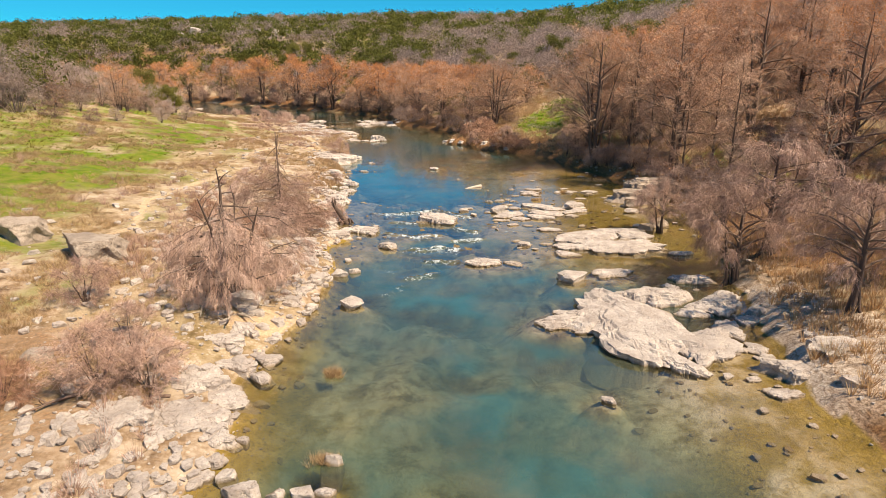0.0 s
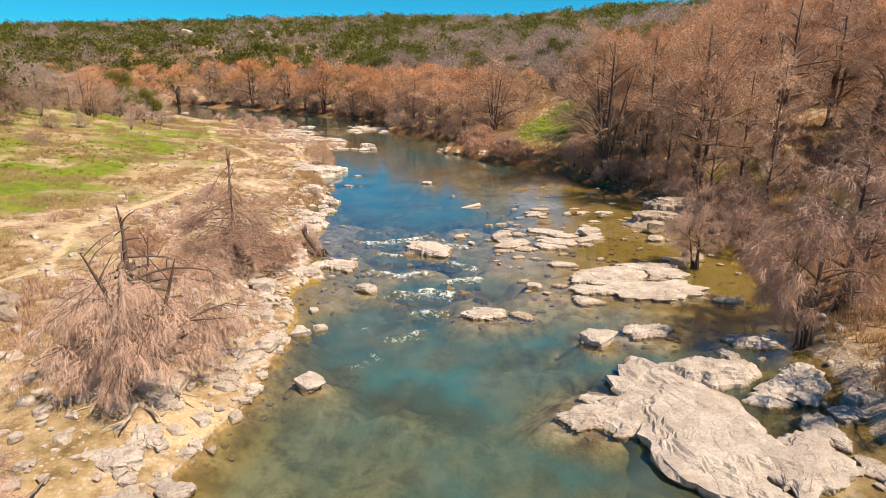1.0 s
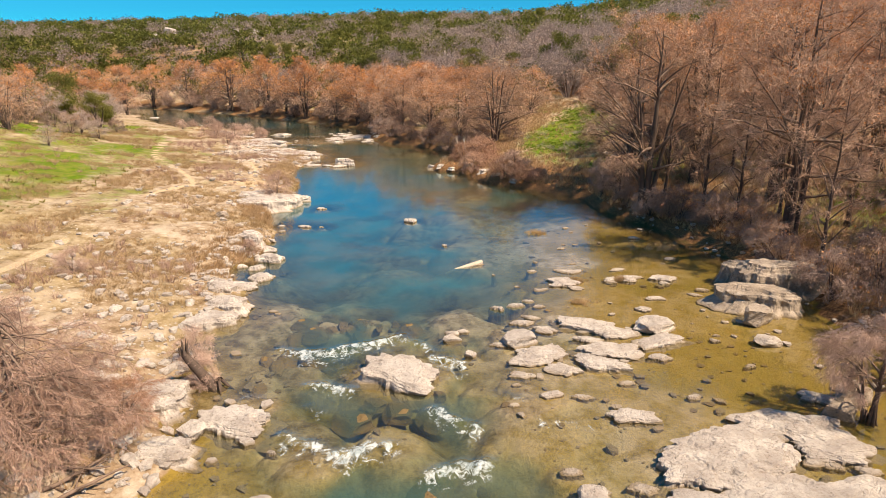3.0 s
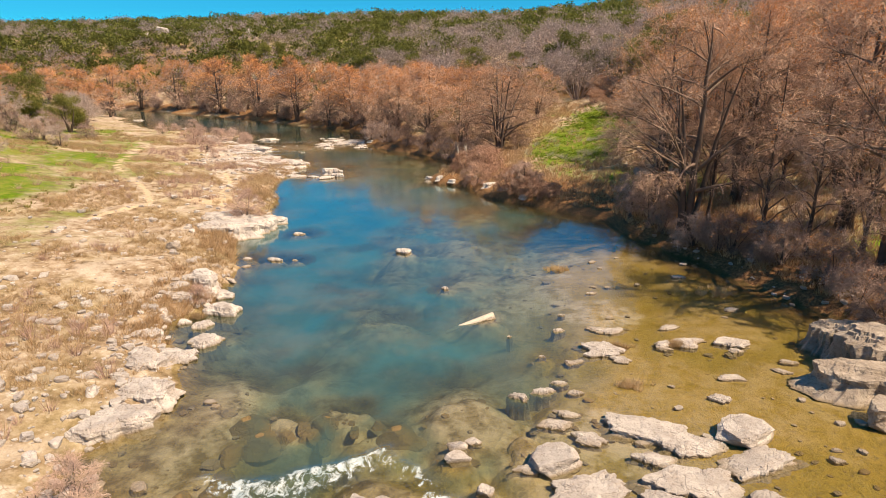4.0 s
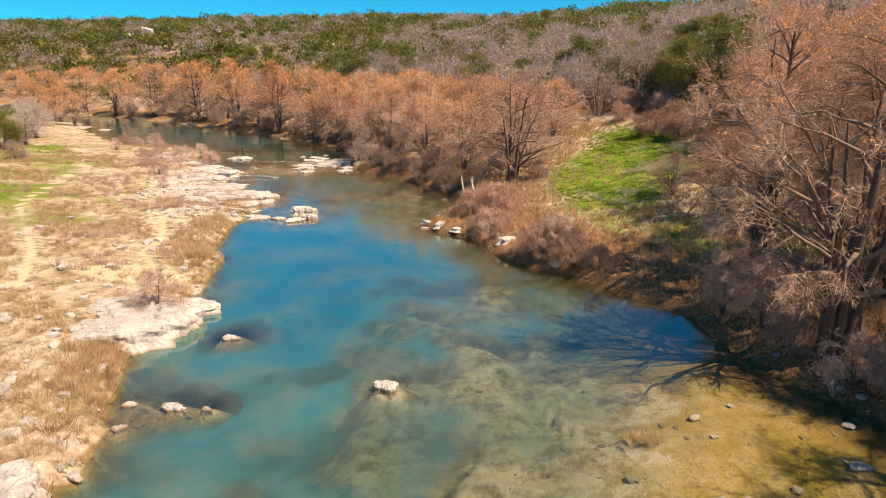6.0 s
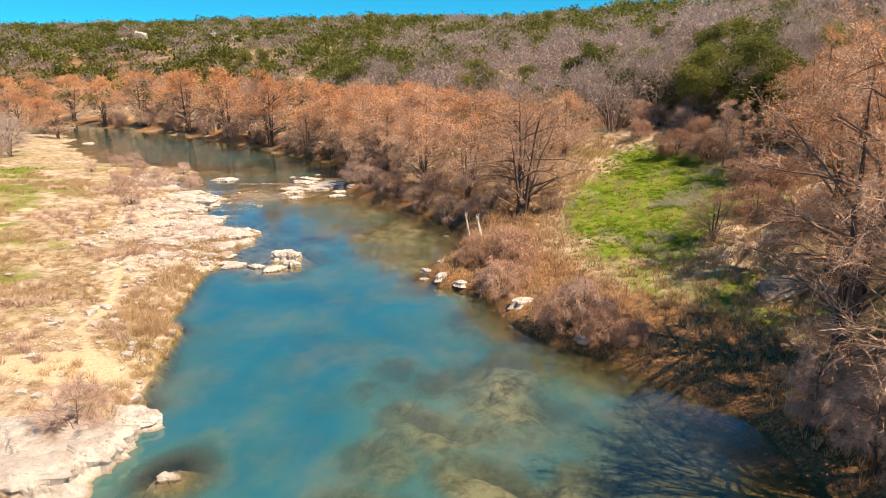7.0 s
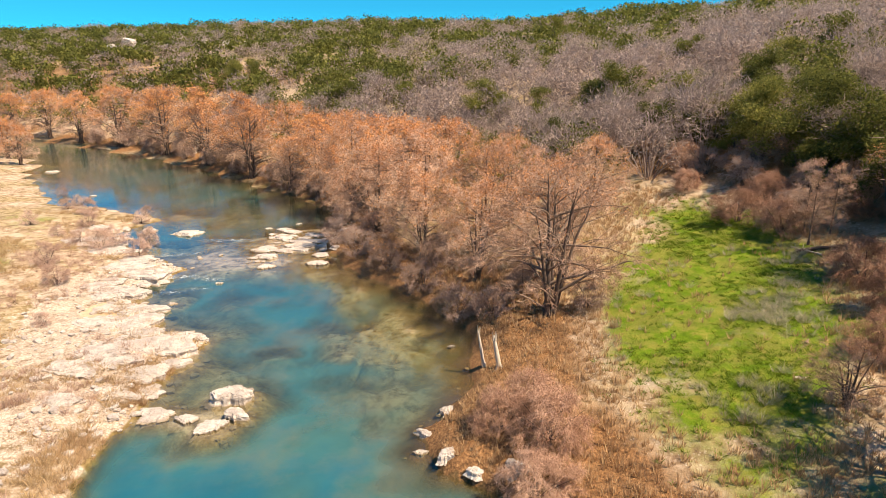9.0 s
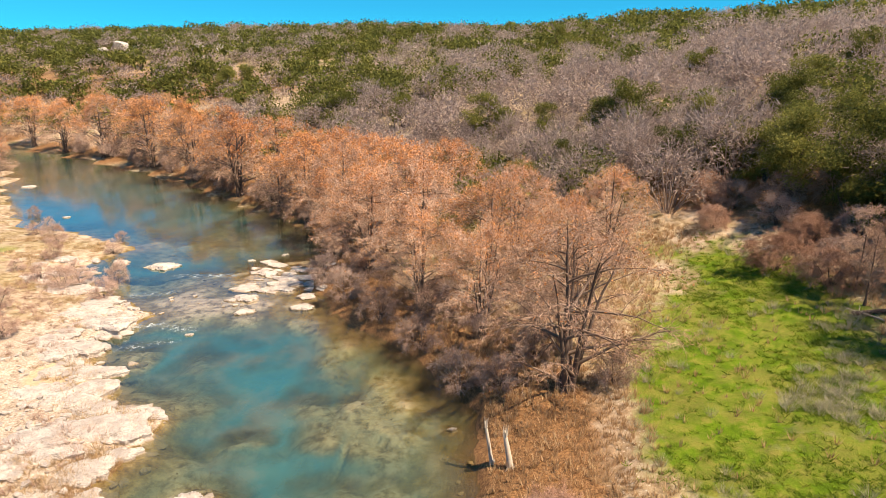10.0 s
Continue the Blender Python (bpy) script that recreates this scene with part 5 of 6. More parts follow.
def boulder_arrays(seed, base, cuts=15):
    """A broken block: a ball cut by random planes, with a flat bedding top and worn edges."""
    rng = np.random.default_rng(seed)
    v, f = base[0].copy(), base[1]
    planes = unit(rng.normal(size=(cuts, 3)) * [1, 1, 0.6])
    planes[0] = unit(np.array([rng.normal(0, 0.12), rng.normal(0, 0.12), 1]))
    dist = rng.uniform(0.5, 0.86, cuts)
    dist[0] = rng.uniform(0.42, 0.6)
    for n, d in zip(planes, dist):
        over = np.maximum(v @ n - d, 0)
        v -= over[:, None] * n
    v *= 1 + (0.26 if cuts > 5 else 0.5) * rough(v, 0.45, seed % 5)[:, None]
    v[:, :2] /= np.abs(v[:, :2]).max(0)
    v[:, 2] = 2 * (v[:, 2] - v[:, 2].min()) / np.ptp(v[:, 2]) - 1
    v[:, :2] *= 1 + 0.5 * np.maximum(-v[:, 2:], 0)
    return v, f


def slab_arrays(seed, rings=24, around=96):
    """A flat ledge of bedded limestone with a ragged rim, a stepped, pitted top and a broken edge."""
    rng = np.random.default_rng(seed)
    a = np.arange(around) * 2 * np.pi / around
    n_cut = 7
    face = (np.arange(n_cut) + rng.uniform(-0.4, 0.4, n_cut)) * 2 * np.pi / n_cut
    gap = np.cos(a[:, None] - face[None])
    rim = np.min(np.where(gap > 0.2, rng.uniform(0.55, 0.98, n_cut) / np.maximum(gap, 0.2), 9), 1)
    rim = np.minimum(rim, 1.1) + 0.46 * (fbm(np.cos(a) * 2.2 + seed, np.sin(a) * 2.2, 1.0, seed % 6, 4) - 0.5) + 0.20 * (fbm(np.cos(a) * 9 + seed, np.sin(a) * 9, 1.2, 3, 3) - 0.5)
    r = np.concatenate([np.linspace(0, 1, rings) ** 0.75, [1.03, 0.99, 1.02, 1.35]])
    wobble = 1 + 0.22 * (fbm(np.cos(a)[None] * 5 + np.arange(len(r))[:, None] * 1.3, np.sin(a)[None] * 5 + seed, 1.0, 2, 3) - 0.5) * (np.arange(len(r)) >= rings - 1)[:, None]
    x, y = r[:, None] * rim * np.cos(a) * wobble, r[:, None] * rim * np.sin(a) * wobble
    terrace = fbm(x + seed * 3.1, y, 0.7, 1, 4)
    lip = step(0.55, 0.95, r[:, None] + 0.9 * (fbm(x * 1.4 + seed, y * 1.4, 0.6, 5, 3) - 0.5))
    z = 0.90 + 0.26 * (np.round(terrace * 8) / 8 - 0.5) + 0.12 * (fbm(x, y + seed, 0.22, 4, 3) - 0.5) - 0.30 * np.round(lip * 2.5) / 2.5
    z[:2] = z[2].mean()
    z = z - 0.12 * r[:, None] ** 8
    z[rings:] = np.minimum(z[rings - 1] - 0.1, np.array([0.35, 0.05, -0.3, -1.0])[:, None] + 0.16 * (fbm(x[rings:] * 2, y[rings:] * 2, 0.5, 2, 2) - 0.5))
    z = -1 + (z + 1) * 2 / (z[: rings // 2].mean() + 1)
    v = np.stack([x, y, z], -1).reshape(-1, 3)
    n = len(r)
    i, j = np.arange(n - 1)[:, None] * around, np.arange(around)[None]
    p, q = (i + j).ravel(), (i + (j + 1) % around).ravel()
    return v, np.concatenate([np.stack([p, p + around, q + around], 1), np.stack([p, q + around, q], 1)])


BOULDERS = [mesh_np("boulder", *boulder_arrays(s, BALL3), M_ROCK) for s in range(12)]
GREYS = [mesh_np("boulder", *boulder_arrays(s + 30, BALL3, 14), M_GREYROCK) for s in range(6)]
SLABS = [mesh_np("flat_rock", *slab_arrays(s), M_ROCK) for s in range(16)]
GREY_SLABS = [mesh_np("flat_rock", *slab_arrays(s + 20), M_GREYROCK) for s in range(4)]
SMALL_SLABS = [mesh_np("flat_rock", *slab_arrays(s, 10, 44), M_ROCK) for s in range(16)]
rock_rng = np.random.default_rng(5)


def rock(kind, x, y, w, tall=0.3, deep=0.8, turn=None, label="", group=""):
    """A rock of width w that rises tall * w over the ground or the water."""
    pool = {"boulder": BOULDERS, "grey": GREYS, "slab": SLABS, "greyslab": GREY_SLABS}[kind]
    pool = SMALL_SLABS if kind == "slab" and w < 2.4 else pool
    ob = new("flat_rock" if "slab" in kind else "boulder", pool[int(rock_rng.integers(len(pool)))])
    bed = ground_z(x, y)
    top = max(bed, 0.0) + tall * w * rock_rng.uniform(0.85, 1.15)
    low = bed - 0.12 - 0.12 * w * (bed > 0)
    turn = rock_rng.uniform(-25, 25) if turn is None else turn
    spin = turn + (180 if rock_rng.random() < 0.5 else 0)
    ob.matrix_basis = pose(x, y, (top + low) / 2, rock_rng.uniform(-4, 4), rock_rng.uniform(-4, 4), spin) @ Matrix.Diagonal((w / 2, w / 2 * deep, (top - low) / 2, 1))
    wet = bed < 0.05
    text = {"boulder": "pale limestone boulder", "grey": "weathered grey limestone boulder", "slab": "flat pale limestone rock", "greyslab": "thick weathered grey limestone block"}[kind]
    tagged(ob, label or f"{text} {'standing in the shallow river' if wet else 'lying on the dry stony bank'}", "rock", group)
    return ob


def rocks(kind, group, tall, deep, *places):
    for x, y, w in places:
        rock(kind, x, y, w, tall, deep, group=group)


BANKROCK, RIVERROCK, LEDGE = "boulders on the stony bank", "rocks in the river", "limestone ledges"
rocks("grey", BANKROCK, 0.32, 0.7, (-24.7, 32.4, 3.6), (-18.9, 29.8, 4.4), (-13.4, 21.1, 1.9), (-14.9, 19.0, 1.3), (-10.4, 14.5, 1.1), (-16.3, 70.4, 1.3), (-31.8, 124.6, 1.1), (22.3, 91.8, 3.2), (24.4, 90.6, 1.6))
rocks("boulder", BANKROCK, 0.32, 0.75, (-7.1, 21.4, 1.15), (-7.0, 19.9, 1.0), (-7.7, 20.8, 0.73), (-6.8, 14.7, 0.8), (-6.3, 14.0, 0.75), (-4.6, 13.3, 0.7), (-5.5, 13.2, 1.2), (-3.8, 13.3, 0.8), (-3.2, 14.8, 0.9),
      (-6.6, 27.0, 0.8), (-9.6, 26.0, 1.9), (-7.6, 24.6, 0.75), (-6.3, 15.8, 0.46), (-11.4, 25.6, 1.3), (-7.0, 30.4, 1.25), (-6.1, 32.4, 1.2), (-5.3, 32.9, 0.9), (-9.1, 37.1, 1.7), (-7.4, 42.1, 1.2),
      (-8.6, 29.0, 0.9), (-7.9, 33.2, 1.1), (-8.6, 31.5, 0.8), (-9.6, 32.9, 1.1), (-8.1, 27.9, 0.7))
rocks("slab", LEDGE, 0.09, 0.75, (-9.5, 44.1, 3.2), (-8.0, 40.7, 2.4), (-10.3, 51.5, 3.4), (-6.4, 42.8, 3.2), (-8.6, 45.9, 1.8), (-10.1, 53.4, 2.6), (-8.6, 16.6, 2.8), (-7.8, 18.2, 2.2), (-9.8, 58.6, 2.2), (-10.4, 56.9, 2.4),
      (-11.3, 55.7, 2.6), (-14.4, 79.5, 5.8), (-13.6, 82.0, 4.0), (-15.4, 77.2, 5.0), (-16.6, 80.2, 4.0), (-9.2, 18.9, 2.8), (-8.3, 20.6, 2.0), (-10.4, 16.0, 2.6), (-9.2, 22.3, 2.2))
rocks("slab", BANKROCK, 0.18, 0.8, (-12.5, 65.5, 2.9), (-12.7, 62.8, 1.4), (-10.4, 62.1, 2.3), (-11.2, 64.5, 1.6), (-11.7, 60.7, 0.9), (-9.7, 58.1, 1.3), (-12.4, 58.7, 1.6), (-12.7, 67.9, 0.7), (-10.6, 60.2, 1.2), (-13.4, 64.2, 1.4))
rocks("boulder", RIVERROCK, 0.26, 0.7, *RIFFLE_BOULDERS[:-1])
rock("slab", -0.65, 46.1, 3.7, 0.13, 0.85, 150, label="broad pale boulder parting the white water of the riffle", group=RIVERROCK)
BROWNS = [mesh_np("boulder", *boulder_arrays(s + 60, BALL2, 9), M_BEDROCK) for s in range(6)]
for k in range(48):  # brown stones that carry the riffle's lips
    lx, ly, spread_x, spread_y = [(-3.0, 51.2, 3.2, 0.8), (-3.2, 51.4, 3.0, 0.6), (0.8, 43.5, 2.2, 2.0), (-0.3, 35.6, 1.8, 1.2), (-5.8, 47.0, 1.5, 3.5), (1.5, 38.5, 1.5, 1.5)][k % 6]
    x, y, w = lx + rock_rng.normal(0, 0.5) * spread_x, ly + rock_rng.normal(0, 0.5) * spread_y, rock_rng.uniform(0.35, 1.0) ** 1.5 * 1.7
    ob = new("boulder", BROWNS[k % 6])
    ob.matrix_basis = pose(x, y, max(ground_z(x, y), -0.14 - 0.1 * w), 0, 0, 61.0 * k) @ Matrix.Diagonal((w / 2, w * 0.38, 0.10 + 0.14 * w, 1))
    tagged(ob, "brown algae-coated boulder awash in the riffle", "rock", "brown rocks of the riffle")
rocks("slab", RIVERROCK, 0.11, 0.6, *POOL_STONES)
rocks("slab", RIVERROCK, 0.24, 0.75, *POOL_BOULDERS)
rocks("slab", RIVERROCK, 0.07, 0.6, *SHELVES)
rocks("slab", RIVERROCK, 0.08, 0.55, *RIFFLE_FLATS)
rocks("slab", RIVERROCK, 0.09, 0.6, *SHALLOW_FLATS)
# the great slab and its neighbours
for x, y, w, d, tall, turn in [(9.5, 24.6, 9.2, 0.60, 0.050, 104), (8.4, 25.8, 5.2, 0.75, 0.080, 30), (11.2, 28.6, 4.6, 0.62, 0.10, 10), (11.6, 22.8, 4.4, 0.66, 0.09, 60), (9.9, 21.2, 3.2, 0.6, 0.09, 120), (5.9, 25.5, 2.6, 0.5, 0.12, 15), (6.7, 26.2, 1.5, 0.5, 0.26, 10),
                               (14.4, 27.6, 4.2, 0.7, 0.10, 40), (14.2, 20.2, 3.0, 0.5, 0.09, -15), (16.2, 21.0, 3.4, 0.6, 0.07, 20), (12.9, 18.9, 1.5, 0.6, 0.12, 0), (12.4, 20.0, 0.9, 0.6, 0.12, 20), (14.6, 31.5, 3.0, 0.6, 0.1, 0), (13.5, 24.6, 2.4, 0.7, 0.10, 70)]:
    rock("slab", x, y, w, tall, d, turn, "broad pale limestone ledge with a ragged undercut rim at the water", LEDGE)
for x, y, w, tall, deep, turn in [(18.4, 53.6, 4.6, 0.24, 0.62, -12), (19.6, 55.2, 5.2, 0.34, 0.62, -8), (19.2, 57.4, 3.6, 0.32, 0.6, 10), (16.8, 51.4, 1.9, 0.42, 0.7, 30), (15.6, 43.0, 1.4, 0.36, 0.6, 0), (16.8, 44.3, 1.8, 0.36, 0.6, 20)]:
    rock("greyslab" if w > 3 else "grey", x, y, w, tall, deep, turn, group=RIVERROCK)
for k in range(18):  # broken pieces of the ledge and the rubble behind it
    u, v = rock_rng.uniform(0, 1, 2)
    rock("slab", 11.2 + 5.0 * u + 1.5 * v + rock_rng.normal(0, 0.5), 24.0 - 5.0 * u + 7.5 * v + rock_rng.normal(0, 0.5), rock_rng.uniform(0.6, 2.0), 0.10, 0.7, rock_rng.uniform(0, 180), group=LEDGE)
for k in range(14):
    rock("slab", rock_rng.uniform(10, 17.5), rock_rng.uniform(36.5, 44.5), rock_rng.uniform(0.6, 2.0), 0.10, 0.65, group=LEDGE)
# pale rocks under the point's bank
rocks("slab", BANKROCK, 0.16, 0.7, (4.7, 99.2, 1.6), (6.5, 94.6, 1.9), (7.8, 92.2, 1.3), (1.2, 100.8, 1.5), (9.4, 89.6, 1.2), (2.6, 99.6, 1.0))
# ledges at the bend
rocks("slab", LEDGE, 0.06, 0.7, (-16.4, 105.8, 2.7), (-21.2, 129.9, 1.6), (-32.5, 149.8, 4.8), (-38.1, 151.4, 3.5),
      (-41.7, 152.2, 2.2), (-23.6, 122.6, 1.8), (1.5, 105.8, 2.0), (-19.6, 110.2, 5.0), (-20.2, 114.6, 6.4), (-19.4, 117.2, 4.6), (-24.4, 118.6, 6.0), (-25.6, 122.6, 5.0), (-29.4, 126.2, 6.4), (-29.4, 131.6, 7.0), (-33.0, 136.5, 6.0), (-37.0, 140.5, 5.0), (-23.5, 113.0, 5.0),
      (-23.5, 124.5, 1.4), (-40.0, 147.5, 3.2), (-85.0, 205.0, 4.5))
for k in range(58):  # the flat shoal under the far bank
    u, v = rock_rng.normal(0, 0.42, 2)
    rock("slab", -17.0 + 7.5 * u - 3.5 * v, 144.5 + 4.5 * u + 8.5 * v, rock_rng.uniform(0.9, 3.4), 0.075, 0.7, group=LEDGE)
for k in range(36):  # flat rubble along the near stony shore
    y = rock_rng.uniform(12, 34)
    rock("slab", np.interp(y, [12, 16, 19, 23.7, 26.6, 34], [-6.2, -7.2, -7.8, -7.5, -6.8, -7.2]) - abs(rock_rng.normal(0, 1.6)), y, rock_rng.uniform(0.5, 1.7), 0.13, 0.7, rock_rng.uniform(0, 180), group=LEDGE)
for k in range(58):  # broken shelf along the water at the bend
    y = rock_rng.uniform(106, 152)
    x = np.interp(y, [106, 117, 118.5, 128, 134, 142, 148, 152], [-18.5, -18.5, -22, -29, -28, -37, -42, -41]) - rock_rng.uniform(-0.3, 5.5)
    rock("slab", x, y, rock_rng.uniform(1.4, 4.6), 0.045, 0.7, group=LEDGE)
for k in range(18):  # flat stones strewn through the riffle
    rock("slab", rock_rng.uniform(3.5, 15), rock_rng.uniform(43, 62), rock_rng.uniform(0.4, 1.2), 0.12, 0.6, group=RIVERROCK)


def strew(name, text, mat, base, x, y, size, lift, squash, rng, category="stones", cuts=7, smooth=False):
    """Uncounted stones, joined."""
    z = land(x, y)[0]
    pieces = []
    for s in range(8):
        w = np.arange(len(x)) % 8 == s
        v, f = boulder_arrays(100 + s, base, cuts)
        v = v * [1, rng.uniform(0.6, 0.9), squash]
        pieces.append(scatter((v, f), x[w], y[w], z[w] + lift * size[w], size[w], rng.uniform(0, 6.28, w.sum())))
    v, f = joined(pieces)
    tagged(new(name, mesh_np(name, v, f, mat, smooth)), text, category, kind="stuff")


def stones():
    rng = np.random.default_rng(21)
    # along the stony bank
    n = 52000
    x, y = rng.uniform(-34, -2, n), 8 + 150 * rng.random(n) ** 1.3
    z, wet, dl, dr = land(x, y)
    want = np.where(wet, 0.10 * (z > -0.5), 0.8 * np.exp(-dl / 4.5) + 0.16 * (fbm(x, y, 6, 3, 2) > 0.5) * (1 - step(9, 17, dl))) * np.clip(1.3 - y / 160, 0.3, 1) * (1 - 0.75 * step(62, 68, y) * (1 - step(98, 106, y)))
    ok = (rng.random(n) < want) & (dl < dr) & (z > -0.6)
    x, y = x[ok], y[ok]
    size = 0.05 + 0.30 * rng.random(len(x)) ** 3.4 + 0.04 * step(40, 120, y)
    big = np.argsort(-size * (y < 75))[:260]
    singles = [mesh_np("stone", *boulder_arrays(140 + s, BALL2, 9), M_ROCK) for s in range(8)]
    for k in big:
        ob = new("stone", singles[k % 8])
        s = size[k]
        ob.matrix_basis = pose(x[k], y[k], ground_z(x[k], y[k]) + 0.12 * s, 0, 0, 47.0 * k) @ Matrix.Diagonal((s, s * 0.75, s * 0.5, 1))
        tagged(ob, "loose pale limestone block among the bank rubble", "stone", "loose stones of the bank")
    rest = np.setdiff1d(np.arange(len(x)), big)
    x, y, size = x[rest], y[rest], size[rest]
    strew("bank_stones", "pale limestone rubble strewn along the stony bank", M_ROCK, BALL1, x, y, size, 0.15, 0.55, rng)
    # gravel bars of the riffle and the wooded shore
    n = 5000
    x, y = rng.uniform(-9, 24, n), rng.uniform(12, 75, n)
    z, wet, dl, dr = land(x, y)
    ok = (rng.random(n) < np.where(wet, np.where(y > 52, 0.10, 0.32) * (z > -0.30), 0.4 * (dr < 2.5) * (dr < dl))) & (dr < 26)
    x, y = x[ok], y[ok]
    strew("river_gravel", "brown and pale stones lying in the shallow riffle", M_ROCK, BALL1, x, y, 0.06 + 0.22 * rng.random(len(x)) ** 2.5, 0.1, 0.5, rng)
    # brown cobbles on the shallow bed
    n = 9000
    x, y = rng.uniform(-22, 22, n), rng.uniform(10, 146, n)
    z, wet, dl, dr = land(x, y)
    ok = wet & (z > -0.6) & (z < -0.05) & (rng.random(n) < np.where((x > 7) & (y > 50), 0.16, 0.45))
    x, y = x[ok], y[ok]
    strew("bed_cobbles", "algae-brown cobbles on the shallow river bed", M_BEDROCK, BALL1, x, y, 0.05 + 0.18 * rng.random(len(x)) ** 2.4, 0.0, 0.32, rng)


stones()

for x, y, w, h in [(-184, 428, 7, 4), (-171, 424, 9, 6), (-166, 430, 5, 3), (-178, 420, 5, 2.5), (-130, 426, 6, 4), (-116, 420, 6, 4), (-106, 418, 6, 3.5), (-111, 414, 4, 2), (-190, 420, 4, 2)]:
    ob = rock("boulder", x, y, w, h / w, 0.6, 0, "pale limestone outcrop bare among the junipers of the far hill", "outcrops of the far hill")

# ---- grass, brush and dead wood ----
def tuft(seed, blades, tall, wide, thick):
    """A tuft of bent blades, one thin triangle each."""
    rng = np.random.default_rng(seed)
    a = rng.uniform(0, 6.28, blades)
    out = np.stack([np.cos(a), np.sin(a), 0 * a], 1)
    root = out * rng.uniform(0, wide * 0.35, (blades, 1))
    tip = root + out * rng.uniform(0.1, 1, (blades, 1)) * wide + np.array([0, 0, 1]) * tall * rng.uniform(0.5, 1.1, (blades, 1))
    return slivers(root - [0, 0, 0.05], tip, thick, rng)


def carpet(name, text, mat, template, x, y, size, category="grass"):
    rng = np.random.default_rng(len(x))
    z = np.maximum(land(x, y)[0], -0.05)
    pieces = []
    for s in range(4):
        w = np.arange(len(x)) % 4 == s
        pieces.append(scatter(template(s), x[w], y[w], z[w], size[w], rng.uniform(0, 6.28, w.sum())))
    v, f = joined(pieces)
    tagged(new(name, mesh_np(name, v, f, mat)), text, category, kind="stuff")


def meadows():
    rng = np.random.default_rng(33)
    # straw on the stony bank, thick in a band along the pool
    n = 130000
    x, y = rng.uniform(-60, 0, n), 8 + 165 * rng.random(n) ** 1.4
    z, wet, dl, dr = land(x, y)
    tread = np.minimum(away(x, y, TRAIL), away(x, y, SPUR))
    clump = fbm(x, y, 3.5, 6, 3)
    band = step(52, 66, y) * (1 - step(118, 130, y)) * np.exp(-((dl - 1.4) / 1.6) ** 2)
    want = 0.85 * step(0.50, 0.62, clump) * step(1.0, 4, dl) * (1 - 0.6 * step(25, 45, dl)) + 0.55 * band
    ok = ~wet & (dl < dr) & (rng.random(n) < want * np.clip(1.4 - y / 200, 0.45, 1)) & (tread > 0.9)
    x, y, b = x[ok], y[ok], band[ok]
    carpet("dry_grass", "straw-coloured dry grass tufts on the bank", M_DRY, lambda s: tuft(s, 20, 0.36, 0.36, 0.010), x, y, rng.uniform(0.5, 1.1, len(x)) * (1 + 0.5 * b) * (1 + 0.4 * step(60, 140, y)))
    # orange dead grass hanging over the pool's edge
    n = 16000
    x, y = rng.uniform(-24, -10, n), rng.uniform(58, 112, n)
    z, wet, dl, dr = land(x, y)
    ok = ~wet & (dl < 3.2) & (rng.random(n) < (1 - dl / 3.6) * step(0.42, 0.58, fbm(x, y, 4, 2, 3))) & (np.hypot((x + 16) / 4.5, (y - 85.5) / 2.4) > 1) & (np.hypot((x + 14.6) / 3.4, (y - 79.4) / 3.2) > 1)
    carpet("shore_grass", "dense orange-tan dead grass at the pool's edge", M_TAN, lambda s: tuft(s + 70, 34, 0.44, 0.38, 0.010), x[ok], y[ok], rng.uniform(0.6, 1.3, ok.sum()))
    # low bare brush between the stones
    n = 16000
    x, y = rng.uniform(-45, -2, n), 8 + 150 * rng.random(n) ** 1.3
    z, wet, dl, dr = land(x, y)
    ok = ~wet & (dl < dr) & (dl > 2) & (rng.random(n) < 0.55 * step(0.48, 0.62, fbm(x, y, 7, 2, 3)) * (1 - 0.9 * step(11, 19, dl))) & (np.minimum(away(x, y, TRAIL), away(x, y, SPUR)) > 1.2)
    x, y = x[ok], y[ok]
    carpet("bare_brush", "low leafless pinkish-brown brush on the bank", M_TWIGPALE, lambda s: tuft(s + 9, 46, 0.75, 0.6, 0.010), x, y, rng.uniform(0.5, 1.2, len(x)), "brush")
    # rank grass and weeds on the wooded side
    n = 80000
    x, y = rng.uniform(0, 48, n), 12 + 140 * rng.random(n)
    z, wet, dl, dr = land(x, y)
    lush = blob(x, y, 22.4, 118, 9.6, 26, -0.36) * (0.12 + 0.88 * step(0.36, 0.52, fbm(x, y, 5, 6, 4)))
    ok = ~wet & (dr < dl) & (dr > 0.8) & (dr < 32)
    dry = ok & (rng.random(n) < 0.6 * (1 - lush) ** 3 * (1 - 0.85 * step(0.1, 0.5, blob(x, y, 22.4, 118, 9.6, 26, -0.36))))
    carpet("bank_grass", "tan dead grass and weeds under the bank trees", M_TAN, lambda s: tuft(s + 20, 14, 0.55, 0.35, 0.018), x[dry], y[dry], rng.uniform(0.5, 1.2, dry.sum()))
    wet_grass = ok & (rng.random(n) < 0.9 * lush)
    carpet("meadow_grass", "fresh green grass of the riverside meadow", M_GREEN, lambda s: tuft(s + 30, 18, 0.20, 0.36, 0.022), x[wet_grass], y[wet_grass], rng.uniform(0.6, 1.2, wet_grass.sum()))
    sage = ok & (rng.random(n) < 0.006 + 0.30 * lush * step(0.56, 0.66, fbm(x, y, 6, 2, 2))) & (x > 12)
    carpet("sage_brush", "pale grey-green weeds in the meadow", M_SAGE, lambda s: tuft(s + 40, 60, 0.6, 0.6, 0.008), x[sage], y[sage], rng.uniform(0.6, 1.3, sage.sum()), "brush")
    # the far meadow on the stony side
    n = 16000
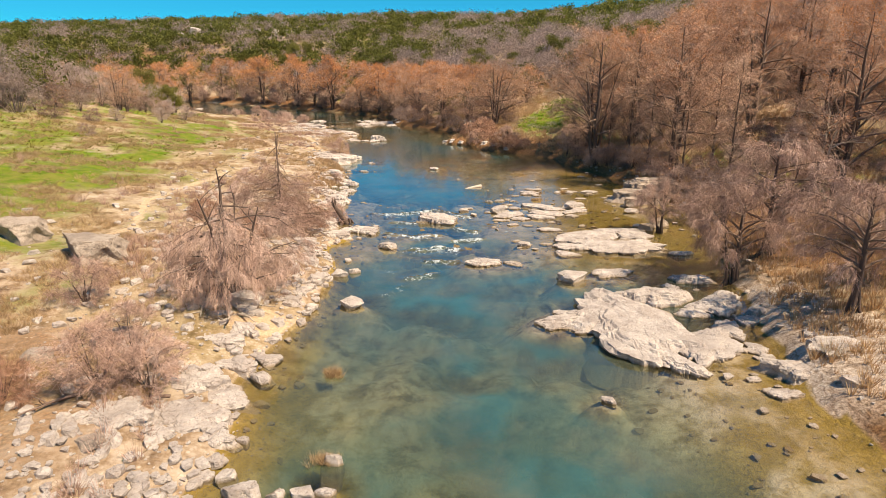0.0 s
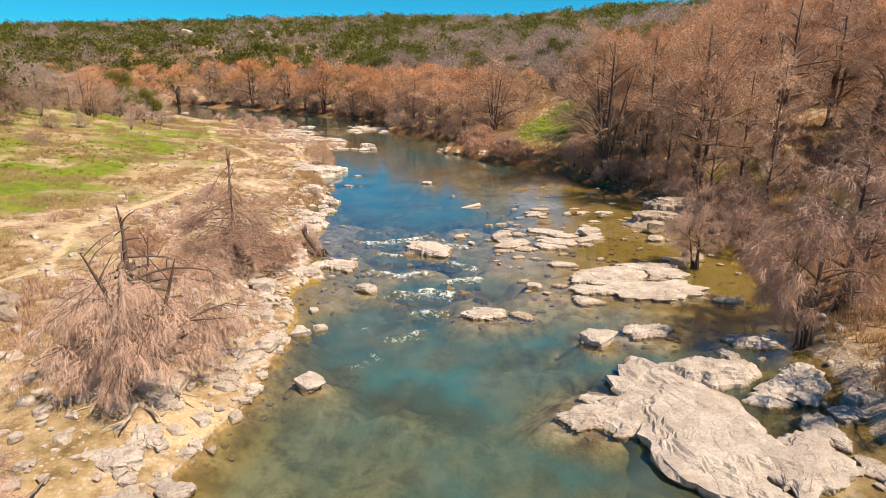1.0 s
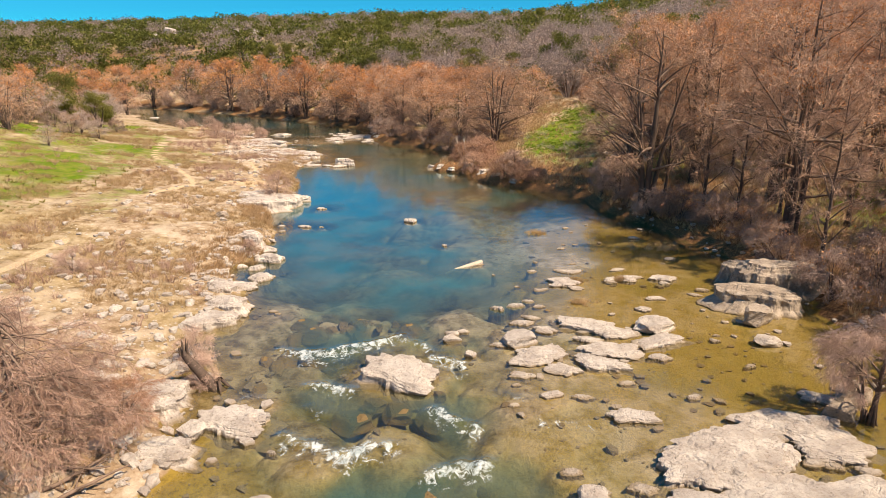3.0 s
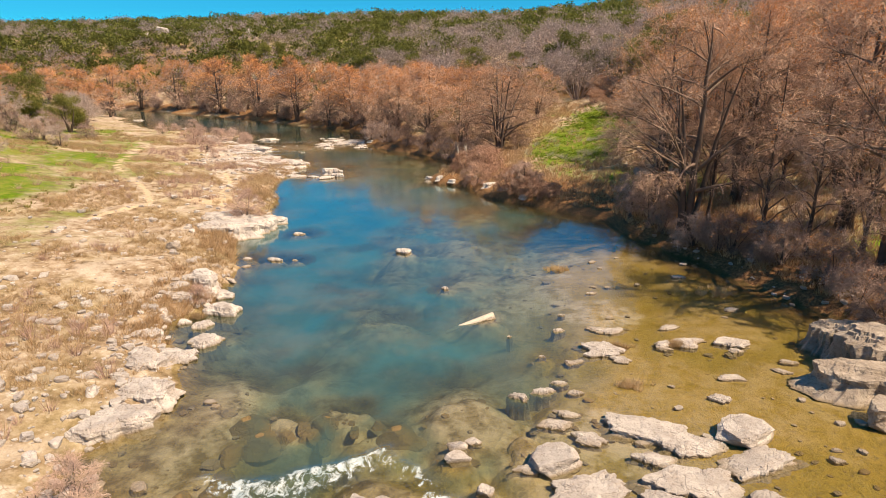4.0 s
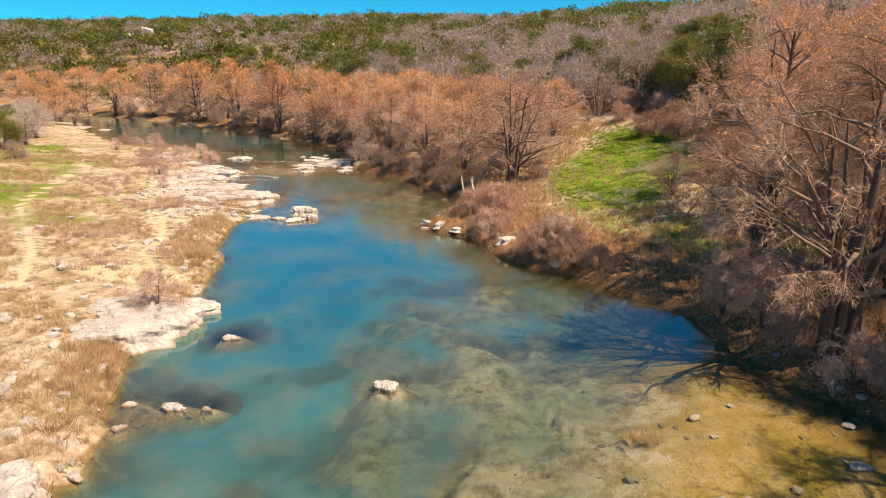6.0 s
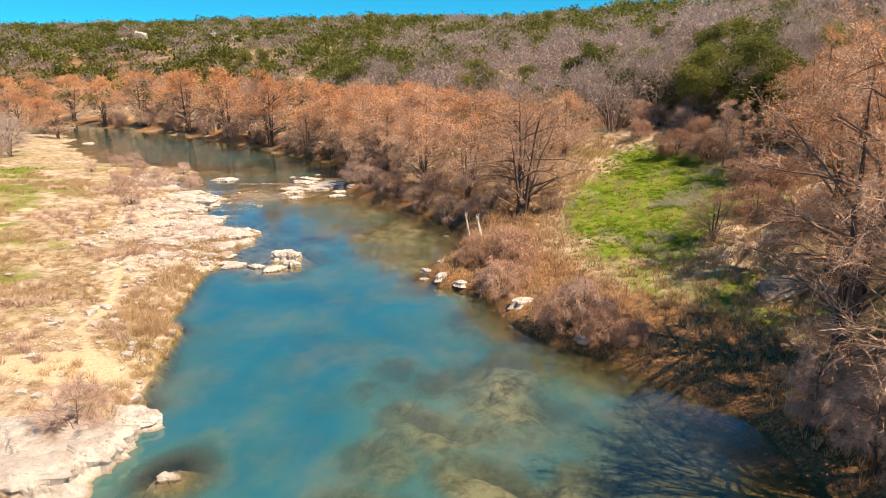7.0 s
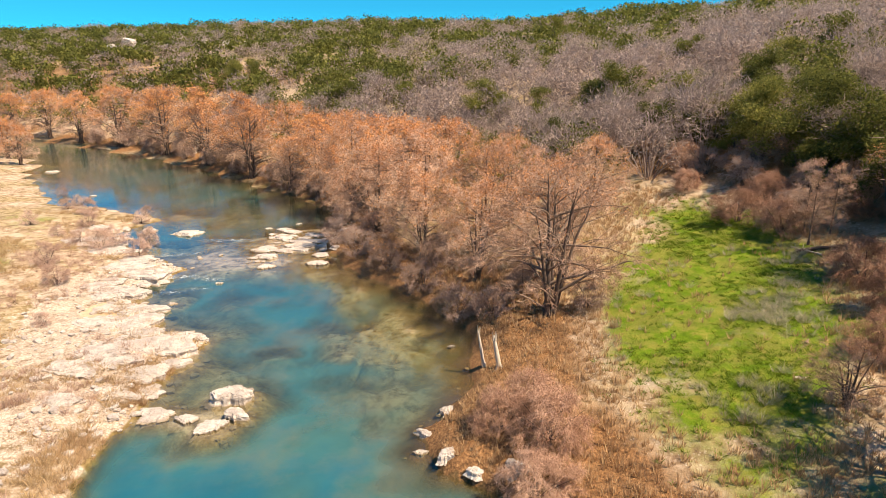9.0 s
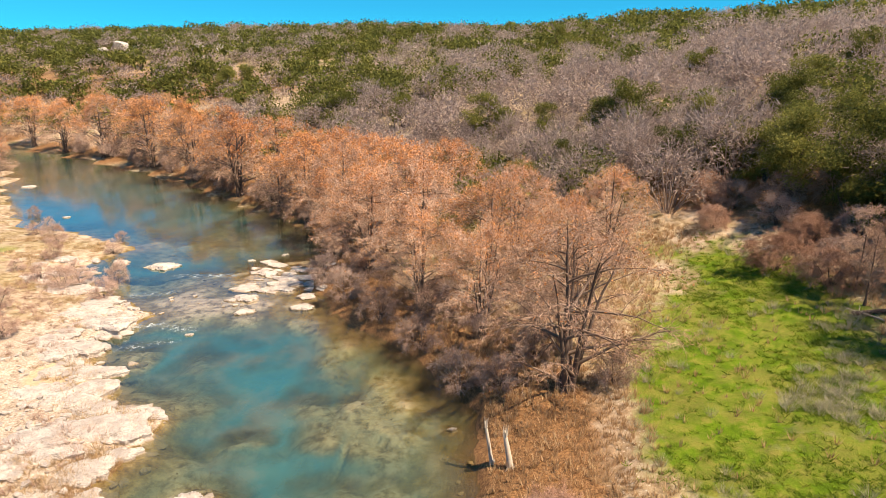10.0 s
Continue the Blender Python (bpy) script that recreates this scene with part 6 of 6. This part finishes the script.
    x, y = rng.uniform(-90, -20, n), rng.uniform(24, 160, n)
    z, wet, dl, dr = land(x, y)
    ok = ~wet & (dl < dr) & (dl > 16) & (dl < 75) & (rng.random(n) < 0.6 * step(0.5, 0.62, fbm(x, y, 12, 4, 3)))
    carpet("hill_grass", "green and straw grass tufts on the open slope", M_OLIVE, lambda s: tuft(s + 50, 10, 0.28, 0.36, 0.03), x[ok], y[ok], rng.uniform(0.6, 1.3, ok.sum()))


meadows()


def stump(x, y, tall, r, lean, mat, label, seed):
    """A dead, broken trunk with splintered top and root flare."""
    rng = np.random.default_rng(seed)
    root = new("dead_trunk")
    tagged(root, label, "dead trunk")
    root.matrix_basis = pose(x, y, max(ground_z(x, y), 0) - 0.05)
    line = wander(rng, (0, 0, -0.3), unit(np.array([lean[0], lean[1], 1.0])), tall + 0.3, 8, 0.05, 0.1)
    part("trunk", mesh_np("trunk", *tube(line, r * np.array([1.5, 1.15, 1, 0.95, 0.9, 0.85, 0.75, 0.6, 0.3]), 9), mat, True), root)
    for k in range(5):
        a = k * 1.257 + rng.uniform(-0.3, 0.3)
        o = np.array([math.cos(a), math.sin(a), 0])
        tip = line[-2] + o * r * 0.6
        part("splinter", mesh_np("splinter", *tube([tip, tip + [0, 0, 0.2], tip + o * 0.05 + [0, 0, rng.uniform(0.3, 0.7)]], [r * 0.3, r * 0.2, 0.01], 5), mat, True), root)
        part("root", mesh_np("root", *tube([o * r * 0.5 + [0, 0, 0.35], o * r * 1.3 + [0, 0, 0.08], o * r * 2.4 + [0, 0, -0.15]], [r * 0.35, r * 0.3, r * 0.1], 5), mat, True), root)
    return root


stump(3.9, 110.7, 2.7, 0.12, (-0.10, 0), M_DEADWOOD, "bleached dead trunk standing at the water's edge", 1)
stump(4.85, 109.9, 2.4, 0.18, (-0.03, 0), M_DEADWOOD, "thick bleached broken trunk beside the river", 2)
stump(-7.6, 45.4, 2.2, 0.22, (-0.75, 0.1), M_BARK, "dark leaning stump on the stony bank", 3)


def log(points, r, label, mat):
    ob = new("driftwood_log", mesh_np("driftwood_log", *tube(points, np.linspace(r, r * 0.45, len(points)), 8), mat, True))
    return tagged(ob, label, "log")


log([(3.9, 61.3, 0.10), (3.0, 60.7, 0.03), (2.2, 60.3, -0.08), (1.5, 60.0, -0.28)], 0.17, "pale drift log sinking into the pool", M_DEADWOOD)
log([(30.2, 120.2, ground_z(30.2, 120.2) + 0.15), (31.6, 119.6, ground_z(31.6, 119.6) + 0.2), (33.2, 118.8, ground_z(33.2, 118.8) + 0.15)], 0.2, "dark fallen log lying in the grass", M_BARK)


def drift_branch(x, y, long, turn, seed):
    """A dead branch on the ground: a bent stick with a few broken side shoots."""
    rng = np.random.default_rng(seed)
    line = wander(rng, (0, 0, 0), (1, 0, 0.05), long, 6, 0.14, -0.05)
    line[:, 2] = 0.05 + 0.5 * np.abs(line[:, 2])
    root = new("driftwood_branch")
    tagged(root, "dead grey-brown driftwood branch lying on the stony bank", "driftwood", "driftwood on the bank")
    root.matrix_basis = pose(x, y, max(ground_z(x, y), 0.0) + 0.02, 0, 0, turn)
    mat = M_DEADWOOD if seed % 3 == 0 else M_LIMB
    part("stick", mesh_np("stick", *tube(line, np.linspace(0.065, 0.02, 7) * (0.7 + 0.2 * long), 6), mat, True), root)
    for k in range(3):
        at = line[1 + k + int(rng.integers(2))]
        way = unit(np.array([0.6, rng.choice([-0.8, 0.8]), rng.uniform(0.1, 0.6)]))
        shoot = wander(rng, at, way, long * rng.uniform(0.2, 0.4), 3, 0.2, 0.1)
        part("shoot", mesh_np("shoot", *tube(shoot, [0.03, 0.024, 0.018, 0.008], 5), mat, True), root)


drift_rng = np.random.default_rng(77)
for k in range(22):
    cx, cy = ((-9.8, 25.2), (-11.0, 38.6), (-9.4, 18.0))[k % 3]
    drift_branch(cx + drift_rng.normal(0, 1.5), cy + drift_rng.normal(0, 1.1), drift_rng.uniform(0.9, 2.4), drift_rng.uniform(0, 360), k)
for k, (x, y) in enumerate([(20.6, 103.4), (23.2, 106.8), (16.5, 84.5), (31.5, 118.6)]):
    drift_branch(x, y, 2.6, 40.0 * k, 90 + k)


def islet(x, y, w, seed):
    """A clump of dead grass on a stone in the shallows."""
    rng = np.random.default_rng(seed)
    n = 26
    px, py = x + rng.normal(0, w * 0.3, n), y + rng.normal(0, w * 0.18, n)
    v, f = joined([scatter(tuft(s + seed, 60, 0.36, 0.34, 0.006), px[s::4], py[s::4], np.full(len(px[s::4]), 0.0), rng.uniform(0.5, 1.0, len(px[s::4])), rng.uniform(0, 6, len(px[s::4]))) for s in range(4)])
    tagged(new("grass_clump", mesh_np("grass_clump", v, f, M_DRY)), "clump of orange dead grass in the shallow water", "grass")


for k, (x, y, w) in enumerate([(8.6, 69.0, 1.3), (9.3, 57.6, 0.9), (8.9, 54.2, 0.9), (-3.5, 14.8, 0.6), (-4.2, 20.3, 0.7), (16.9, 64.6, 2.2), (12.0, 57.9, 0.6), (-11.3, 61.4, 0.6)]):
    islet(x, y, w, 60 + k)
